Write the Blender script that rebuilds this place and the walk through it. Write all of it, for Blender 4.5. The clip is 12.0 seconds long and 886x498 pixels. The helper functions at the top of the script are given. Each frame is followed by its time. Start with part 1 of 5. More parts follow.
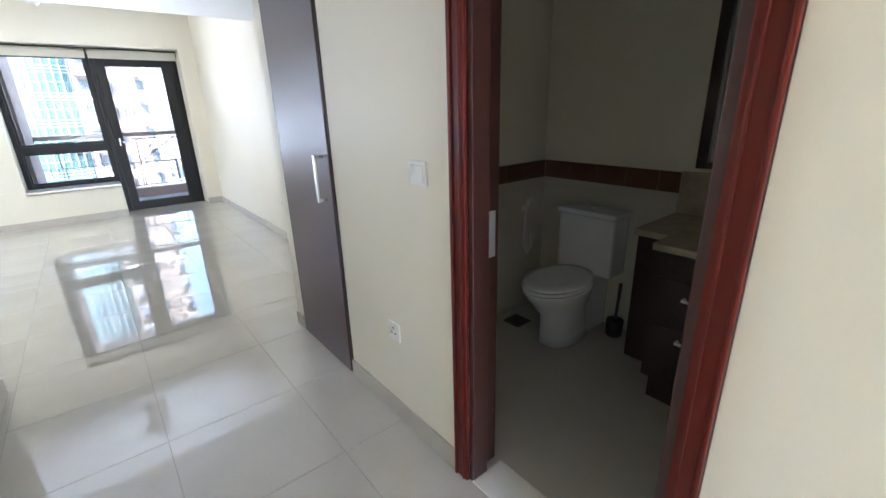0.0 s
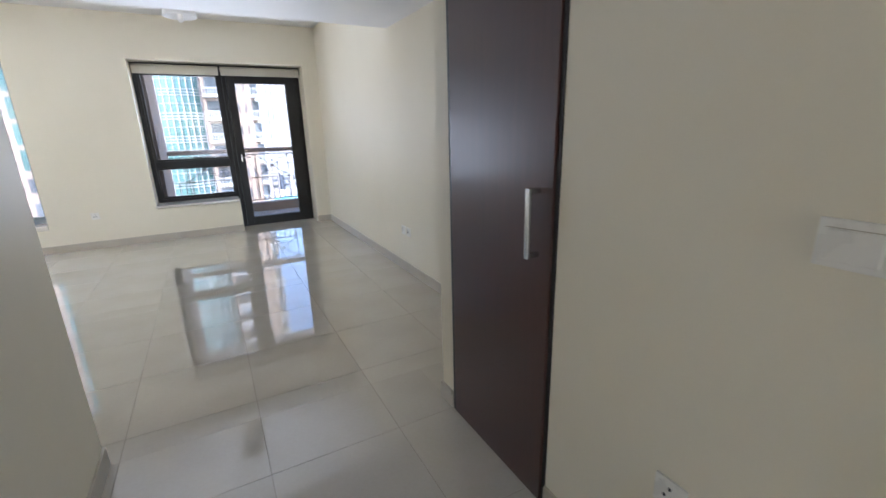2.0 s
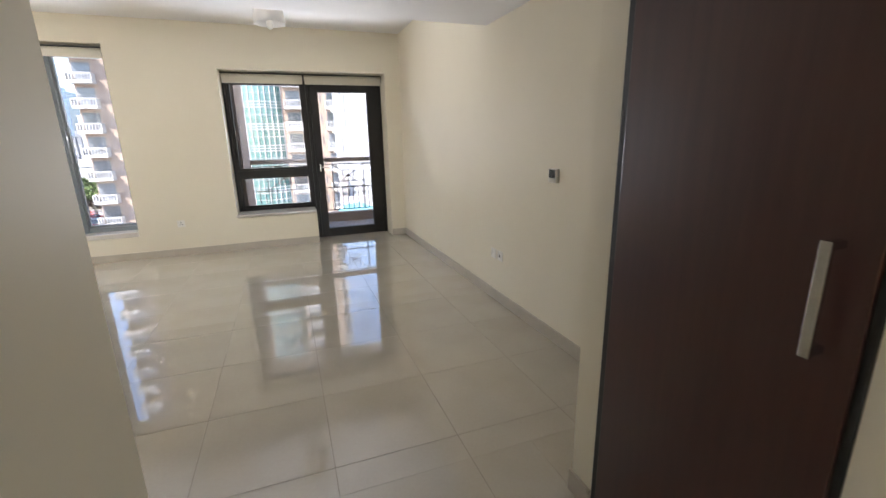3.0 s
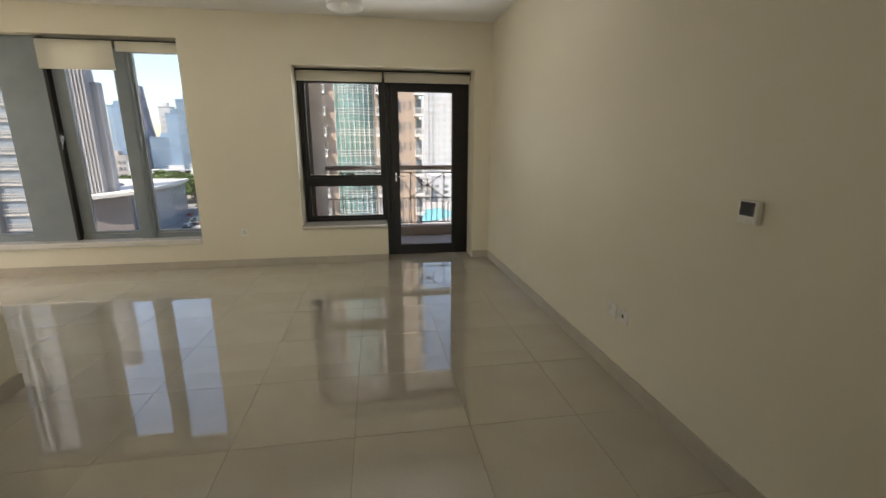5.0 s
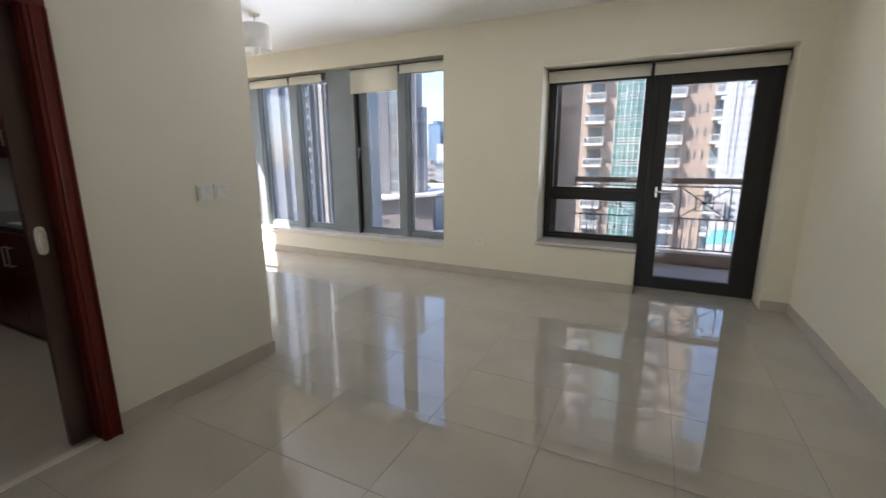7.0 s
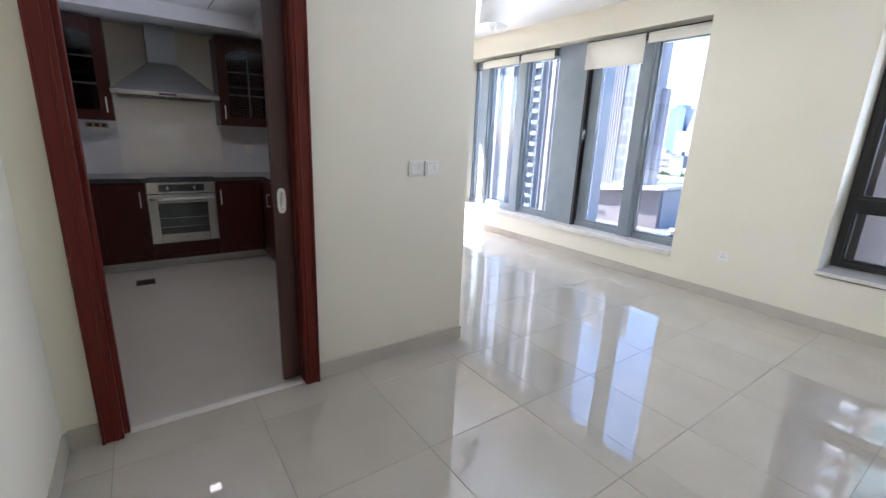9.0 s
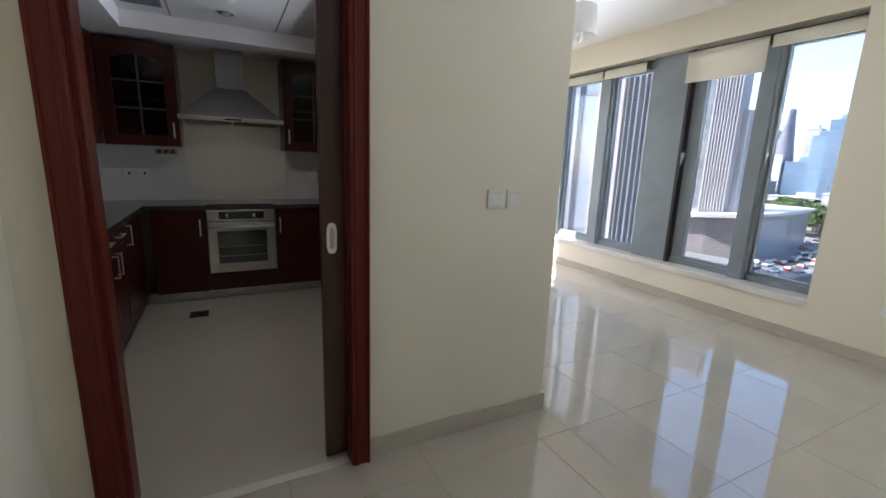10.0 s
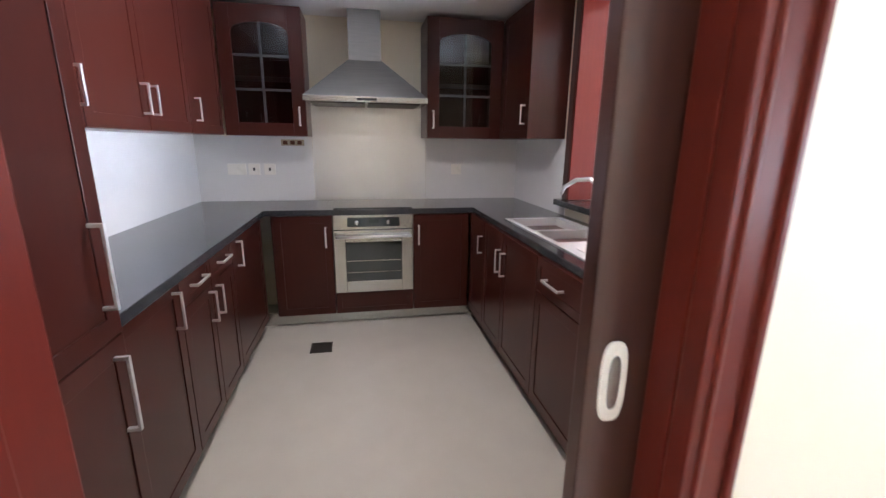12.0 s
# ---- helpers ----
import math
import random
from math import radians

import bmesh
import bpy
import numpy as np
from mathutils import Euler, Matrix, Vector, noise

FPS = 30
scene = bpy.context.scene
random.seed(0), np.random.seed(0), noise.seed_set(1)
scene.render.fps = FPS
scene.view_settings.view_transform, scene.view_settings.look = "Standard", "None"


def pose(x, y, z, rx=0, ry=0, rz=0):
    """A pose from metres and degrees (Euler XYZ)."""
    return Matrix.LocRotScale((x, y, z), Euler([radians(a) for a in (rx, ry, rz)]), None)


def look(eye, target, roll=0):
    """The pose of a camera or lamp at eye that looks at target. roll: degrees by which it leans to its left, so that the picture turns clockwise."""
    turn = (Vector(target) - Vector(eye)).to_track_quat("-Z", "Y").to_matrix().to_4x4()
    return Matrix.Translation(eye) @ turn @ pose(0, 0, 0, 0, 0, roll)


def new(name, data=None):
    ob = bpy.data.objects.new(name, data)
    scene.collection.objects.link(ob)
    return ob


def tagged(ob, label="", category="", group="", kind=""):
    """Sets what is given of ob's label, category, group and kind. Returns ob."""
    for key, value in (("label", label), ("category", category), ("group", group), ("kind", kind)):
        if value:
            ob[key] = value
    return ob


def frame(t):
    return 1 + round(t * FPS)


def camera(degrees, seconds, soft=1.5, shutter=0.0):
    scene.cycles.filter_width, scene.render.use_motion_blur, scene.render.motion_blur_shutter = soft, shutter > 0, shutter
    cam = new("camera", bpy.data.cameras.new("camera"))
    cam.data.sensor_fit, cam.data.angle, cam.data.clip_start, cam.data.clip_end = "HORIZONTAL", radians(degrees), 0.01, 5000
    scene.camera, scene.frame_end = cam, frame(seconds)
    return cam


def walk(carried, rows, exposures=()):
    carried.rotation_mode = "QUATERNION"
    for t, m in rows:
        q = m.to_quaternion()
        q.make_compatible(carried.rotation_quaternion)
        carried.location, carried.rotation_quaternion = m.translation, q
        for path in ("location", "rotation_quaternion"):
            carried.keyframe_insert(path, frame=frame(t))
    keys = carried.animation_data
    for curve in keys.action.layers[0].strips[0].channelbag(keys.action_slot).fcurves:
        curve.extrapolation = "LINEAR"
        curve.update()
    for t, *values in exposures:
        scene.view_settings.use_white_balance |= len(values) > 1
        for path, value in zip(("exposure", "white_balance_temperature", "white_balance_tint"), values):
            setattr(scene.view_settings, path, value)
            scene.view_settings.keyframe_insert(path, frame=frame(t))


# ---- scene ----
cam = camera(92.6, 12.0, shutter=0.2)
PATH = [
    (0, (0.91, 1.242, 1.45), (2.103, 2.714, 0.809), -1.6),
    (0.5, (0.913, 1.428, 1.457), (2.101, 2.913, 0.839), -1.6),
    (1, (0.901, 1.659, 1.448), (2.014, 3.205, 0.839), -0.0),
    (1.5, (0.872, 1.929, 1.452), (1.936, 3.525, 0.885), 0.1),
    (2, (0.868, 2.213, 1.436), (1.777, 3.906, 0.881), -1.5),
    (2.5, (0.841, 2.5, 1.434), (1.574, 4.28, 0.893), -1.5),
    (3, (0.833, 2.81, 1.436), (1.491, 4.631, 0.932), -1.3),
    (4.8, (1.007, 3.703, 1.43), (1.4, 5.608, 0.967), -0.6),
    (5, (1.048, 3.788, 1.429), (1.355, 5.709, 0.964), 0.0),
    (5.5, (1.141, 3.959, 1.418), (1.189, 5.902, 0.949), 0.9),
    (6, (1.189, 4.16, 1.415), (0.993, 6.096, 0.953), 0.4),
    (6.5, (1.258, 4.325, 1.414), (0.76, 6.213, 0.979), -0.4),
    (7, (1.296, 4.426, 1.414), (0.432, 6.18, 0.994), -0.2),
    (7.5, (1.335, 4.464, 1.415), (0.111, 5.988, 0.99), 0.1),
    (7.7, (1.328, 4.483, 1.416), (0.001, 5.912, 0.976), 0.2),
    (9.3, (0.956, 4.805, 1.398), (-0.668, 5.881, 0.944), 2.0),
    (9.5, (0.859, 4.845, 1.395), (-0.804, 5.911, 1.079), 2.5),
    (10, (0.582, 4.937, 1.386), (-1.159, 5.833, 0.979), 2.0),
    (10.5, (0.264, 4.991, 1.383), (-1.54, 5.74, 0.956), 0.7),
    (11, (-0.038, 4.986, 1.378), (-1.931, 5.477, 0.963), 1.6),
    (11.5, (-0.354, 4.983, 1.387), (-2.262, 5.396, 0.954), 2.3),
    (12, (-0.688, 4.961, 1.394), (-2.592, 5.337, 0.909), 0.7),
]
EXPOSURE = [(0.0, 4.4, 5500, 15), (0.5, 4.6, 5600, 17), (1.0, 4.05, 5600, 17), (1.5, 3.85, 5700, 17), (2.0, 3.5, 5800, 17), (2.5, 3.4, 5900, 18), (3.2, 3.3, 6900, 18),
            (5.0, 2.5, 7500, 13), (5.5, 2.65, 7300, 14), (6.0, 2.5, 6800, 16), (6.5, 2.5, 6900, 16), (7.0, 2.7, 6400, 16), (7.5, 3.1, 6200, 17),
            (9.4, 3.65, 5600, 18), (10.0, 2.95, 6100, 15), (10.5, 2.95, 7500, 13), (11.0, 3.15, 8500, 15), (11.5, 4.05, 7500, 16), (12.0, 5.25, 6000, 21)]
walk(cam, [(t, look(eye, target, roll)) for t, eye, target, roll in PATH], EXPOSURE)

# ---------------------------------------------------------------- world, sun
world = bpy.data.worlds.new("sky")
scene.world = world
world.use_nodes = True
_n = world.node_tree.nodes
_sky = _n.new("ShaderNodeTexSky")
_sky.sky_type = "NISHITA"
_sky.sun_disc = False
_sky.sun_elevation = radians(51)
_sky.sun_rotation = radians(245)
_sky.dust_density = 1.3
_sky.air_density = 1.0
_sky.ozone_density = 1.0
world.node_tree.links.new(_sky.outputs[0], _n["Background"].inputs[0])
_n["Background"].inputs[1].default_value = 0.15
sun_data = bpy.data.lights.new("sun", "SUN")
sun_data.energy, sun_data.angle, sun_data.color = 3.6, radians(0.5), (1.0, 0.93, 0.82)
sun = new("sun", sun_data)
sun.matrix_world = look((-40, -45, 75), (0, 0, 0))


# daylight in the large window; unseen lobby window at the corridor's south end is added
def window_light(name, eye, target, w, h, energy, spread=180, col=(0.86, 0.93, 1.0)):
    d = bpy.data.lights.new(name, "AREA")
    d.shape, d.size, d.size_y, d.spread = "RECTANGLE", w, h, radians(spread)
    d.energy, d.color = energy, col
    new(name, d).matrix_world = look(eye, target)


window_light("lobby_fill", (1.3, -2.75, 1.3), (1.3, 0, 1.25), 1.2, 1.8, 1.9)
window_light("window_daylight", (-2.72, 9.30, 1.45), (-2.72, 5.0, 3.45), 3.2, 2.0, 11.0, 90)
window_light("door_daylight", (1.22, 9.385, 1.4), (0.4, 5.0, 3.95), 1.9, 1.6, 3.4, 88)
for x, e, sp in ((-3.45, 0.02, 140), (-2.4, 0.44, 150)):      # fill lamps added at the kitchen's unlit ceiling downlights
    window_light("kitchen_fill", (x, 5.02, 2.449), (x, 5.02, 0), 0.11, 0.11, e, sp, (1.0, 0.92, 0.82))


# ---------------------------------------------------------------- materials
def node_mat(name):
    m = bpy.data.materials.new(name)
    m.use_nodes = True
    nt = m.node_tree
    return m, nt, nt.nodes["Principled BSDF"]


def paint(name, c1, c2, scale=3.0, rough=0.5, bump=0.05, fine=120.0, metal=0.0, stretch=(1, 1, 1), vary=0.0, spec=0.5, coat=0.0, rv=0.2):
    """Two colours mixed by a coarse and a fine noise, with relief from the fine one."""
    m, nt, b = node_mat(name)
    N, L = nt.nodes.new, nt.links.new
    tc, mp = N("ShaderNodeTexCoord"), N("ShaderNodeMapping")
    mp.inputs["Scale"].default_value = stretch
    L(tc.outputs["Object"], mp.inputs["Vector"])
    n1, n2 = N("ShaderNodeTexNoise"), N("ShaderNodeTexNoise")
    n1.inputs["Scale"].default_value, n1.inputs["Detail"].default_value = scale, 5
    n2.inputs["Scale"].default_value, n2.inputs["Detail"].default_value = fine, 3
    L(mp.outputs[0], n1.inputs["Vector"])
    L(mp.outputs[0], n2.inputs["Vector"])
    mix = N("ShaderNodeMath")
    mix.operation = "MULTIPLY_ADD"
    mix.inputs[1].default_value = 0.35
    L(n2.outputs[0], mix.inputs[0])
    L(n1.outputs[0], mix.inputs[2])
    ramp = N("ShaderNodeValToRGB")
    ramp.color_ramp.elements[0].position, ramp.color_ramp.elements[1].position = 0.45, 0.92
    ramp.color_ramp.elements[0].color, ramp.color_ramp.elements[1].color = (*c1, 1), (*c2, 1)
    L(mix.outputs[0], ramp.inputs[0])
    out = ramp.outputs[0]
    if vary:
        oi, hs, mr = N("ShaderNodeObjectInfo"), N("ShaderNodeHueSaturation"), N("ShaderNodeMapRange")
        mr.inputs["To Min"].default_value, mr.inputs["To Max"].default_value = 1 - vary, 1 + vary
        L(oi.outputs["Random"], mr.inputs["Value"])
        L(mr.outputs[0], hs.inputs["Value"])
        L(out, hs.inputs["Color"])
        out = hs.outputs[0]
    L(out, b.inputs["Base Color"])
    rr = N("ShaderNodeMapRange")
    rr.inputs["To Min"].default_value, rr.inputs["To Max"].default_value = rough * (1 - rv), rough * (1 + rv)
    L(n1.outputs[0], rr.inputs["Value"])
    L(rr.outputs[0], b.inputs["Roughness"])
    b.inputs["Metallic"].default_value = metal
    b.inputs["Specular IOR Level"].default_value = spec
    b.inputs["Coat Weight"].default_value = coat
    b.inputs["Coat Roughness"].default_value = 0.12
    if bump:
        bp = N("ShaderNodeBump")
        bp.inputs["Strength"].default_value, bp.inputs["Distance"].default_value = bump, 0.002
        L(n2.outputs[0], bp.inputs["Height"])
        L(bp.outputs[0], b.inputs["Normal"])
    return m


def glass(name, tint, gloss=0.9, dust=0.0):
    """A clear or tinted pane: see-through, with a mirror-like sheen that grows towards grazing angles."""
    m = bpy.data.materials.new(name)
    m.use_nodes = True
    nt = m.node_tree
    nt.nodes.clear()
    N, L = nt.nodes.new, nt.links.new
    out, mix, lw = N("ShaderNodeOutputMaterial"), N("ShaderNodeMixShader"), N("ShaderNodeLayerWeight")
    tr, gl = N("ShaderNodeBsdfTransparent"), N("ShaderNodeBsdfGlossy")
    pw, ma = N("ShaderNodeMath"), N("ShaderNodeMath")
    pw.operation, ma.operation = "POWER", "MULTIPLY_ADD"
    pw.inputs[1].default_value = 4.5
    ma.inputs[1].default_value, ma.inputs[2].default_value = gloss, 0.035
    lw.inputs["Blend"].default_value = 0.5
    tr.inputs[0].default_value = (*tint, 1)
    gl.inputs["Roughness"].default_value = 0.01
    L(lw.outputs["Facing"], pw.inputs[0])
    L(pw.outputs[0], ma.inputs[0])
    L(ma.outputs[0], mix.inputs[0])
    L(tr.outputs[0], mix.inputs[1])
    L(gl.outputs[0], mix.inputs[2])
    if dust:                       # a film of fine dust that scatters the daylight
        film, add, ns = N("ShaderNodeBsdfTranslucent"), N("ShaderNodeMixShader"), N("ShaderNodeTexNoise")
        mr = N("ShaderNodeMapRange")
        film.inputs[0].default_value = (0.86, 0.88, 0.92, 1)
        ns.inputs["Scale"].default_value, ns.inputs["Detail"].default_value = 3.0, 6
        mr.inputs["To Min"].default_value, mr.inputs["To Max"].default_value = dust * 0.75, dust * 1.25
        L(ns.outputs[0], mr.inputs["Value"])
        L(mr.outputs[0], add.inputs[0])
        L(tr.outputs[0], add.inputs[1])
        L(film.outputs[0], add.inputs[2])
        L(add.outputs[0], mix.inputs[1])
    L(mix.outputs[0], out.inputs[0])
    return m


def translucent(name, col):
    m, nt, b = node_mat(name)
    b.inputs["Base Color"].default_value = (*col, 1)
    b.inputs["Roughness"].default_value = 0.8
    N, L = nt.nodes.new, nt.links.new
    t, mix = N("ShaderNodeBsdfTranslucent"), N("ShaderNodeMixShader")
    t.inputs[0].default_value = (*col, 1)
    wv, tc = N("ShaderNodeTexNoise"), N("ShaderNodeTexCoord")
    wv.inputs["Scale"].default_value = 400
    L(tc.outputs["Object"], wv.inputs["Vector"])
    bp = N("ShaderNodeBump")
    bp.inputs["Strength"].default_value, bp.inputs["Distance"].default_value = 0.2, 0.001
    L(wv.outputs[0], bp.inputs["Height"])
    L(bp.outputs[0], b.inputs["Normal"])
    mix.inputs[0].default_value = 0.3
    L(b.outputs[0], mix.inputs[1])
    L(t.outputs[0], mix.inputs[2])
    L(mix.outputs[0], nt.nodes["Material Output"].inputs[0])
    return m


M_WALL = paint("cream_wall_paint", (0.78, 0.715, 0.565), (0.82, 0.76, 0.61), 1.3, 0.55, 0.08, 260)
M_CEIL = paint("white_ceiling_paint", (0.83, 0.82, 0.80), (0.87, 0.86, 0.84), 1.5, 0.7, 0.06, 200)
M_TILE = paint("polished_beige_porcelain", (0.47, 0.425, 0.345), (0.52, 0.475, 0.395), 2.5, 0.007, 0.0, 60, vary=0.025, spec=1.0, coat=0.5)
M_TILE.node_tree.nodes["Principled BSDF"].inputs["Coat Roughness"].default_value = 0.01
M_GROUT = paint("dark_grout", (0.25, 0.225, 0.18), (0.31, 0.28, 0.23), 8, 0.8, 0.2)
M_BASE = paint("matt_greige_skirting_tile", (0.48, 0.43, 0.34), (0.54, 0.48, 0.39), 6, 0.3, 0.02)
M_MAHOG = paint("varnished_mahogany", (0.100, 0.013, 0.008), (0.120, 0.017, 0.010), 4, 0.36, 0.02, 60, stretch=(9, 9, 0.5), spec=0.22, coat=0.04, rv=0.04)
M_DARKWOOD = paint("dark_walnut_and_shaded_lining", (0.050, 0.018, 0.013), (0.064, 0.024, 0.017), 5, 0.33, 0.05, 60, stretch=(9, 9, 0.6), coat=0.15)
M_KITWOOD = paint("dark_cherry_cabinet", (0.045, 0.0092, 0.0060), (0.051, 0.0108, 0.007), 5, 0.28, 0.0, 60, stretch=(8, 8, 0.6), spec=0.3, coat=0.05, rv=0.03)
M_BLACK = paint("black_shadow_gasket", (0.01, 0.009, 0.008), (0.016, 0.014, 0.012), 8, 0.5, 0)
M_STEEL = paint("brushed_steel", (0.50, 0.50, 0.49), (0.60, 0.60, 0.58), 4, 0.24, 0.05, 90, metal=1, stretch=(1, 1, 30))
M_SPLASH = paint("pale_satin_steel", (0.78, 0.775, 0.76), (0.83, 0.825, 0.81), 4, 0.34, 0.0, 90, metal=0.9, stretch=(1, 1, 1))
M_HOOD = paint("matt_brushed_steel", (0.25, 0.25, 0.245), (0.30, 0.30, 0.29), 4, 0.45, 0.05, 90, metal=1, stretch=(1, 1, 30))
M_CHROME = paint("satin_chrome", (0.72, 0.72, 0.71), (0.80, 0.80, 0.79), 6, 0.3, 0, metal=0.65)
M_PLASTIC = paint("white_switch_plastic", (0.80, 0.77, 0.70), (0.84, 0.81, 0.74), 9, 0.28, 0)
M_ALU = paint("dark_bronze_aluminium", (0.016, 0.014, 0.012), (0.024, 0.021, 0.018), 6, 0.42, 0.03, spec=0.3)
M_GREYALU = paint("grey_blue_aluminium", (0.20, 0.23, 0.245), (0.25, 0.28, 0.30), 4, 0.42, 0.02)
M_BARS = paint("grey_glazing_bar", (0.045, 0.047, 0.05), (0.06, 0.062, 0.065), 6, 0.45, 0.0)
M_SILL = paint("cream_marble_sill", (0.69, 0.645, 0.57), (0.75, 0.705, 0.63), 9, 0.12, 0.02)
M_BLIND = translucent("cream_roller_fabric", (0.74, 0.70, 0.60))
M_SHADE = translucent("white_lamp_fabric", (0.82, 0.80, 0.76))
# tint added to darken the bright view outdoors, not the glass's own colour
M_GLASS = glass("dimming_window_glass", (0.585, 0.60, 0.615))
M_CABGLASS = glass("cabinet_glass", (0.65, 0.66, 0.66), 0.95)
M_OVENGLASS = paint("dark_oven_glass", (0.03, 0.035, 0.033), (0.045, 0.05, 0.048), 3, 0.05, 0, spec=0.8)
M_GRANITE = paint("black_granite", (0.020, 0.021, 0.023), (0.05, 0.05, 0.053), 60, 0.10, 0.0, 400, spec=0.7)
M_KTILE = paint("white_glazed_wall_tile", (0.74, 0.73, 0.71), (0.79, 0.78, 0.76), 3, 0.14, 0.01)
M_KFLOOR = paint("beige_matt_floor_tile", (0.48, 0.445, 0.375), (0.52, 0.485, 0.41), 5, 0.28, 0.0, 180, rv=0.02)
M_CERAMIC = paint("white_sanitary_ceramic", (0.82, 0.82, 0.80), (0.85, 0.85, 0.83), 3, 0.07, 0)
M_BTILE = paint("beige_bath_wall_tile", (0.60, 0.55, 0.45), (0.66, 0.61, 0.50), 4, 0.18, 0.02)
M_BAND = paint("brown_border_tile", (0.13, 0.055, 0.032), (0.19, 0.085, 0.05), 8, 0.25, 0.05, vary=0.12)
M_BMARBLE = paint("brown_cream_marble", (0.42, 0.34, 0.23), (0.56, 0.47, 0.34), 16, 0.12, 0)
M_VANITY = paint("wenge_vanity", (0.022, 0.012, 0.009), (0.045, 0.025, 0.018), 6, 0.35, 0.05, 70, stretch=(1, 8, 8))
M_MIRROR = paint("mirror_silver", (0.86, 0.87, 0.86), (0.87, 0.88, 0.87), 1, 0.006, 0, metal=1)
M_DARKPL = paint("dark_plastic", (0.02, 0.02, 0.02), (0.035, 0.035, 0.035), 9, 0.4, 0)
M_SCREEN = paint("grey_green_display", (0.018, 0.021, 0.020), (0.028, 0.032, 0.029), 9, 0.2, 0)
M_DRAIN = paint("aged_drain_metal", (0.06, 0.05, 0.04), (0.10, 0.085, 0.07), 12, 0.4, 0.1, metal=0.6)
M_STUCCO = paint("pink_beige_stucco", (0.52, 0.40, 0.32), (0.58, 0.46, 0.37), 2, 0.85, 0.2, 90)
M_BALFLOOR = paint("balcony_floor_tile", (0.55, 0.49, 0.45), (0.62, 0.56, 0.51), 4, 0.5, 0.05)
M_RAIL = paint("beige_painted_rail", (0.50, 0.40, 0.33), (0.56, 0.46, 0.38), 6, 0.5, 0.05)
M_IRON = paint("brown_grey_wrought_iron", (0.09, 0.075, 0.065), (0.13, 0.11, 0.095), 9, 0.5, 0.05)


# ---------------------------------------------------------------- building helpers
ORIGIN = {}


def add_box(bm, x0, x1, y0, y1, z0, z1, bevel=0.0):
    x0, x1, y0, y1, z0, z1 = min(x0, x1), max(x0, x1), min(y0, y1), max(y0, y1), min(z0, z1), max(z0, z1)
    vs = [bm.verts.new((x, y, z)) for x in (x0, x1) for y in (y0, y1) for z in (z0, z1)]
    fs = [bm.faces.new([vs[i] for i in f]) for f in ((0, 1, 3, 2), (4, 6, 7, 5), (0, 4, 5, 1), (2, 3, 7, 6), (0, 2, 6, 4), (1, 5, 7, 3))]
    if bevel:
        es = list({e for f in fs for e in f.edges})
        bmesh.ops.bevel(bm, geom=es, offset=min(bevel, (x1 - x0) * 0.45, (y1 - y0) * 0.45, (z1 - z0) * 0.45), segments=2, affect="EDGES", profile=0.6)
    return bm


def boxes(*rows, bevel=0.0):
    bm = bmesh.new()
    for r in rows:
        add_box(bm, *r, bevel=bevel)
    return bm


def add_tube(bm, p, q, r, r2=None, seg=12, cap=True):
    p, q = Vector(p), Vector(q)
    d = q - p
    m = Matrix.Translation((p + q) / 2) @ d.to_track_quat("Z", "Y").to_matrix().to_4x4()
    bmesh.ops.create_cone(bm, cap_ends=cap, segments=seg, radius1=r, radius2=r if r2 is None else r2, depth=d.length, matrix=m)
    return bm


def tube(p, q, r, r2=None, seg=12):
    return add_tube(bmesh.new(), p, q, r, r2, seg)


def add_sweep(bm, pts, r, seg=8):
    """A round bar along the points."""
    rings = []
    pts = [Vector(p) for p in pts]
    for i, p in enumerate(pts):
        d = (pts[min(i + 1, len(pts) - 1)] - pts[max(i - 1, 0)]).normalized()
        a = d.orthogonal().normalized() if i == 0 else (rings[-1][1] - d * rings[-1][1].dot(d)).normalized()
        b = d.cross(a)
        rings.append(([bm.verts.new(p + r * (math.cos(t) * a + math.sin(t) * b)) for t in [2 * math.pi * k / seg for k in range(seg)]], a))
    for (u, _), (v, _) in zip(rings, rings[1:]):
        for k in range(seg):
            bm.faces.new((u[k], u[(k + 1) % seg], v[(k + 1) % seg], v[k]))
    bm.faces.new(rings[0][0][::-1])
    bm.faces.new(rings[-1][0])
    return bm


def loft(sections, close=True, smooth=True):
    """A skin over rings of points of equal count, capped at both ends."""
    bm = bmesh.new()
    rings = [[bm.verts.new(p) for p in s] for s in sections]
    n = len(rings[0])
    for u, v in zip(rings, rings[1:]):
        for k in range(n):
            f = bm.faces.new((u[k], u[(k + 1) % n], v[(k + 1) % n], v[k]))
            f.smooth = smooth
    if close:
        bm.faces.new(rings[0][::-1])
        bm.faces.new(rings[-1])
    bmesh.ops.recalc_face_normals(bm, faces=bm.faces)
    return bm


def ellipse(cx, cy, z, rx, ry, n=28, power=2.0):
    out = []
    for k in range(n):
        a = 2 * math.pi * k / n
        c, s = math.cos(a), math.sin(a)
        out.append((cx + rx * math.copysign(abs(c) ** (2 / power), c), cy + ry * math.copysign(abs(s) ** (2 / power), s), z))
    return out


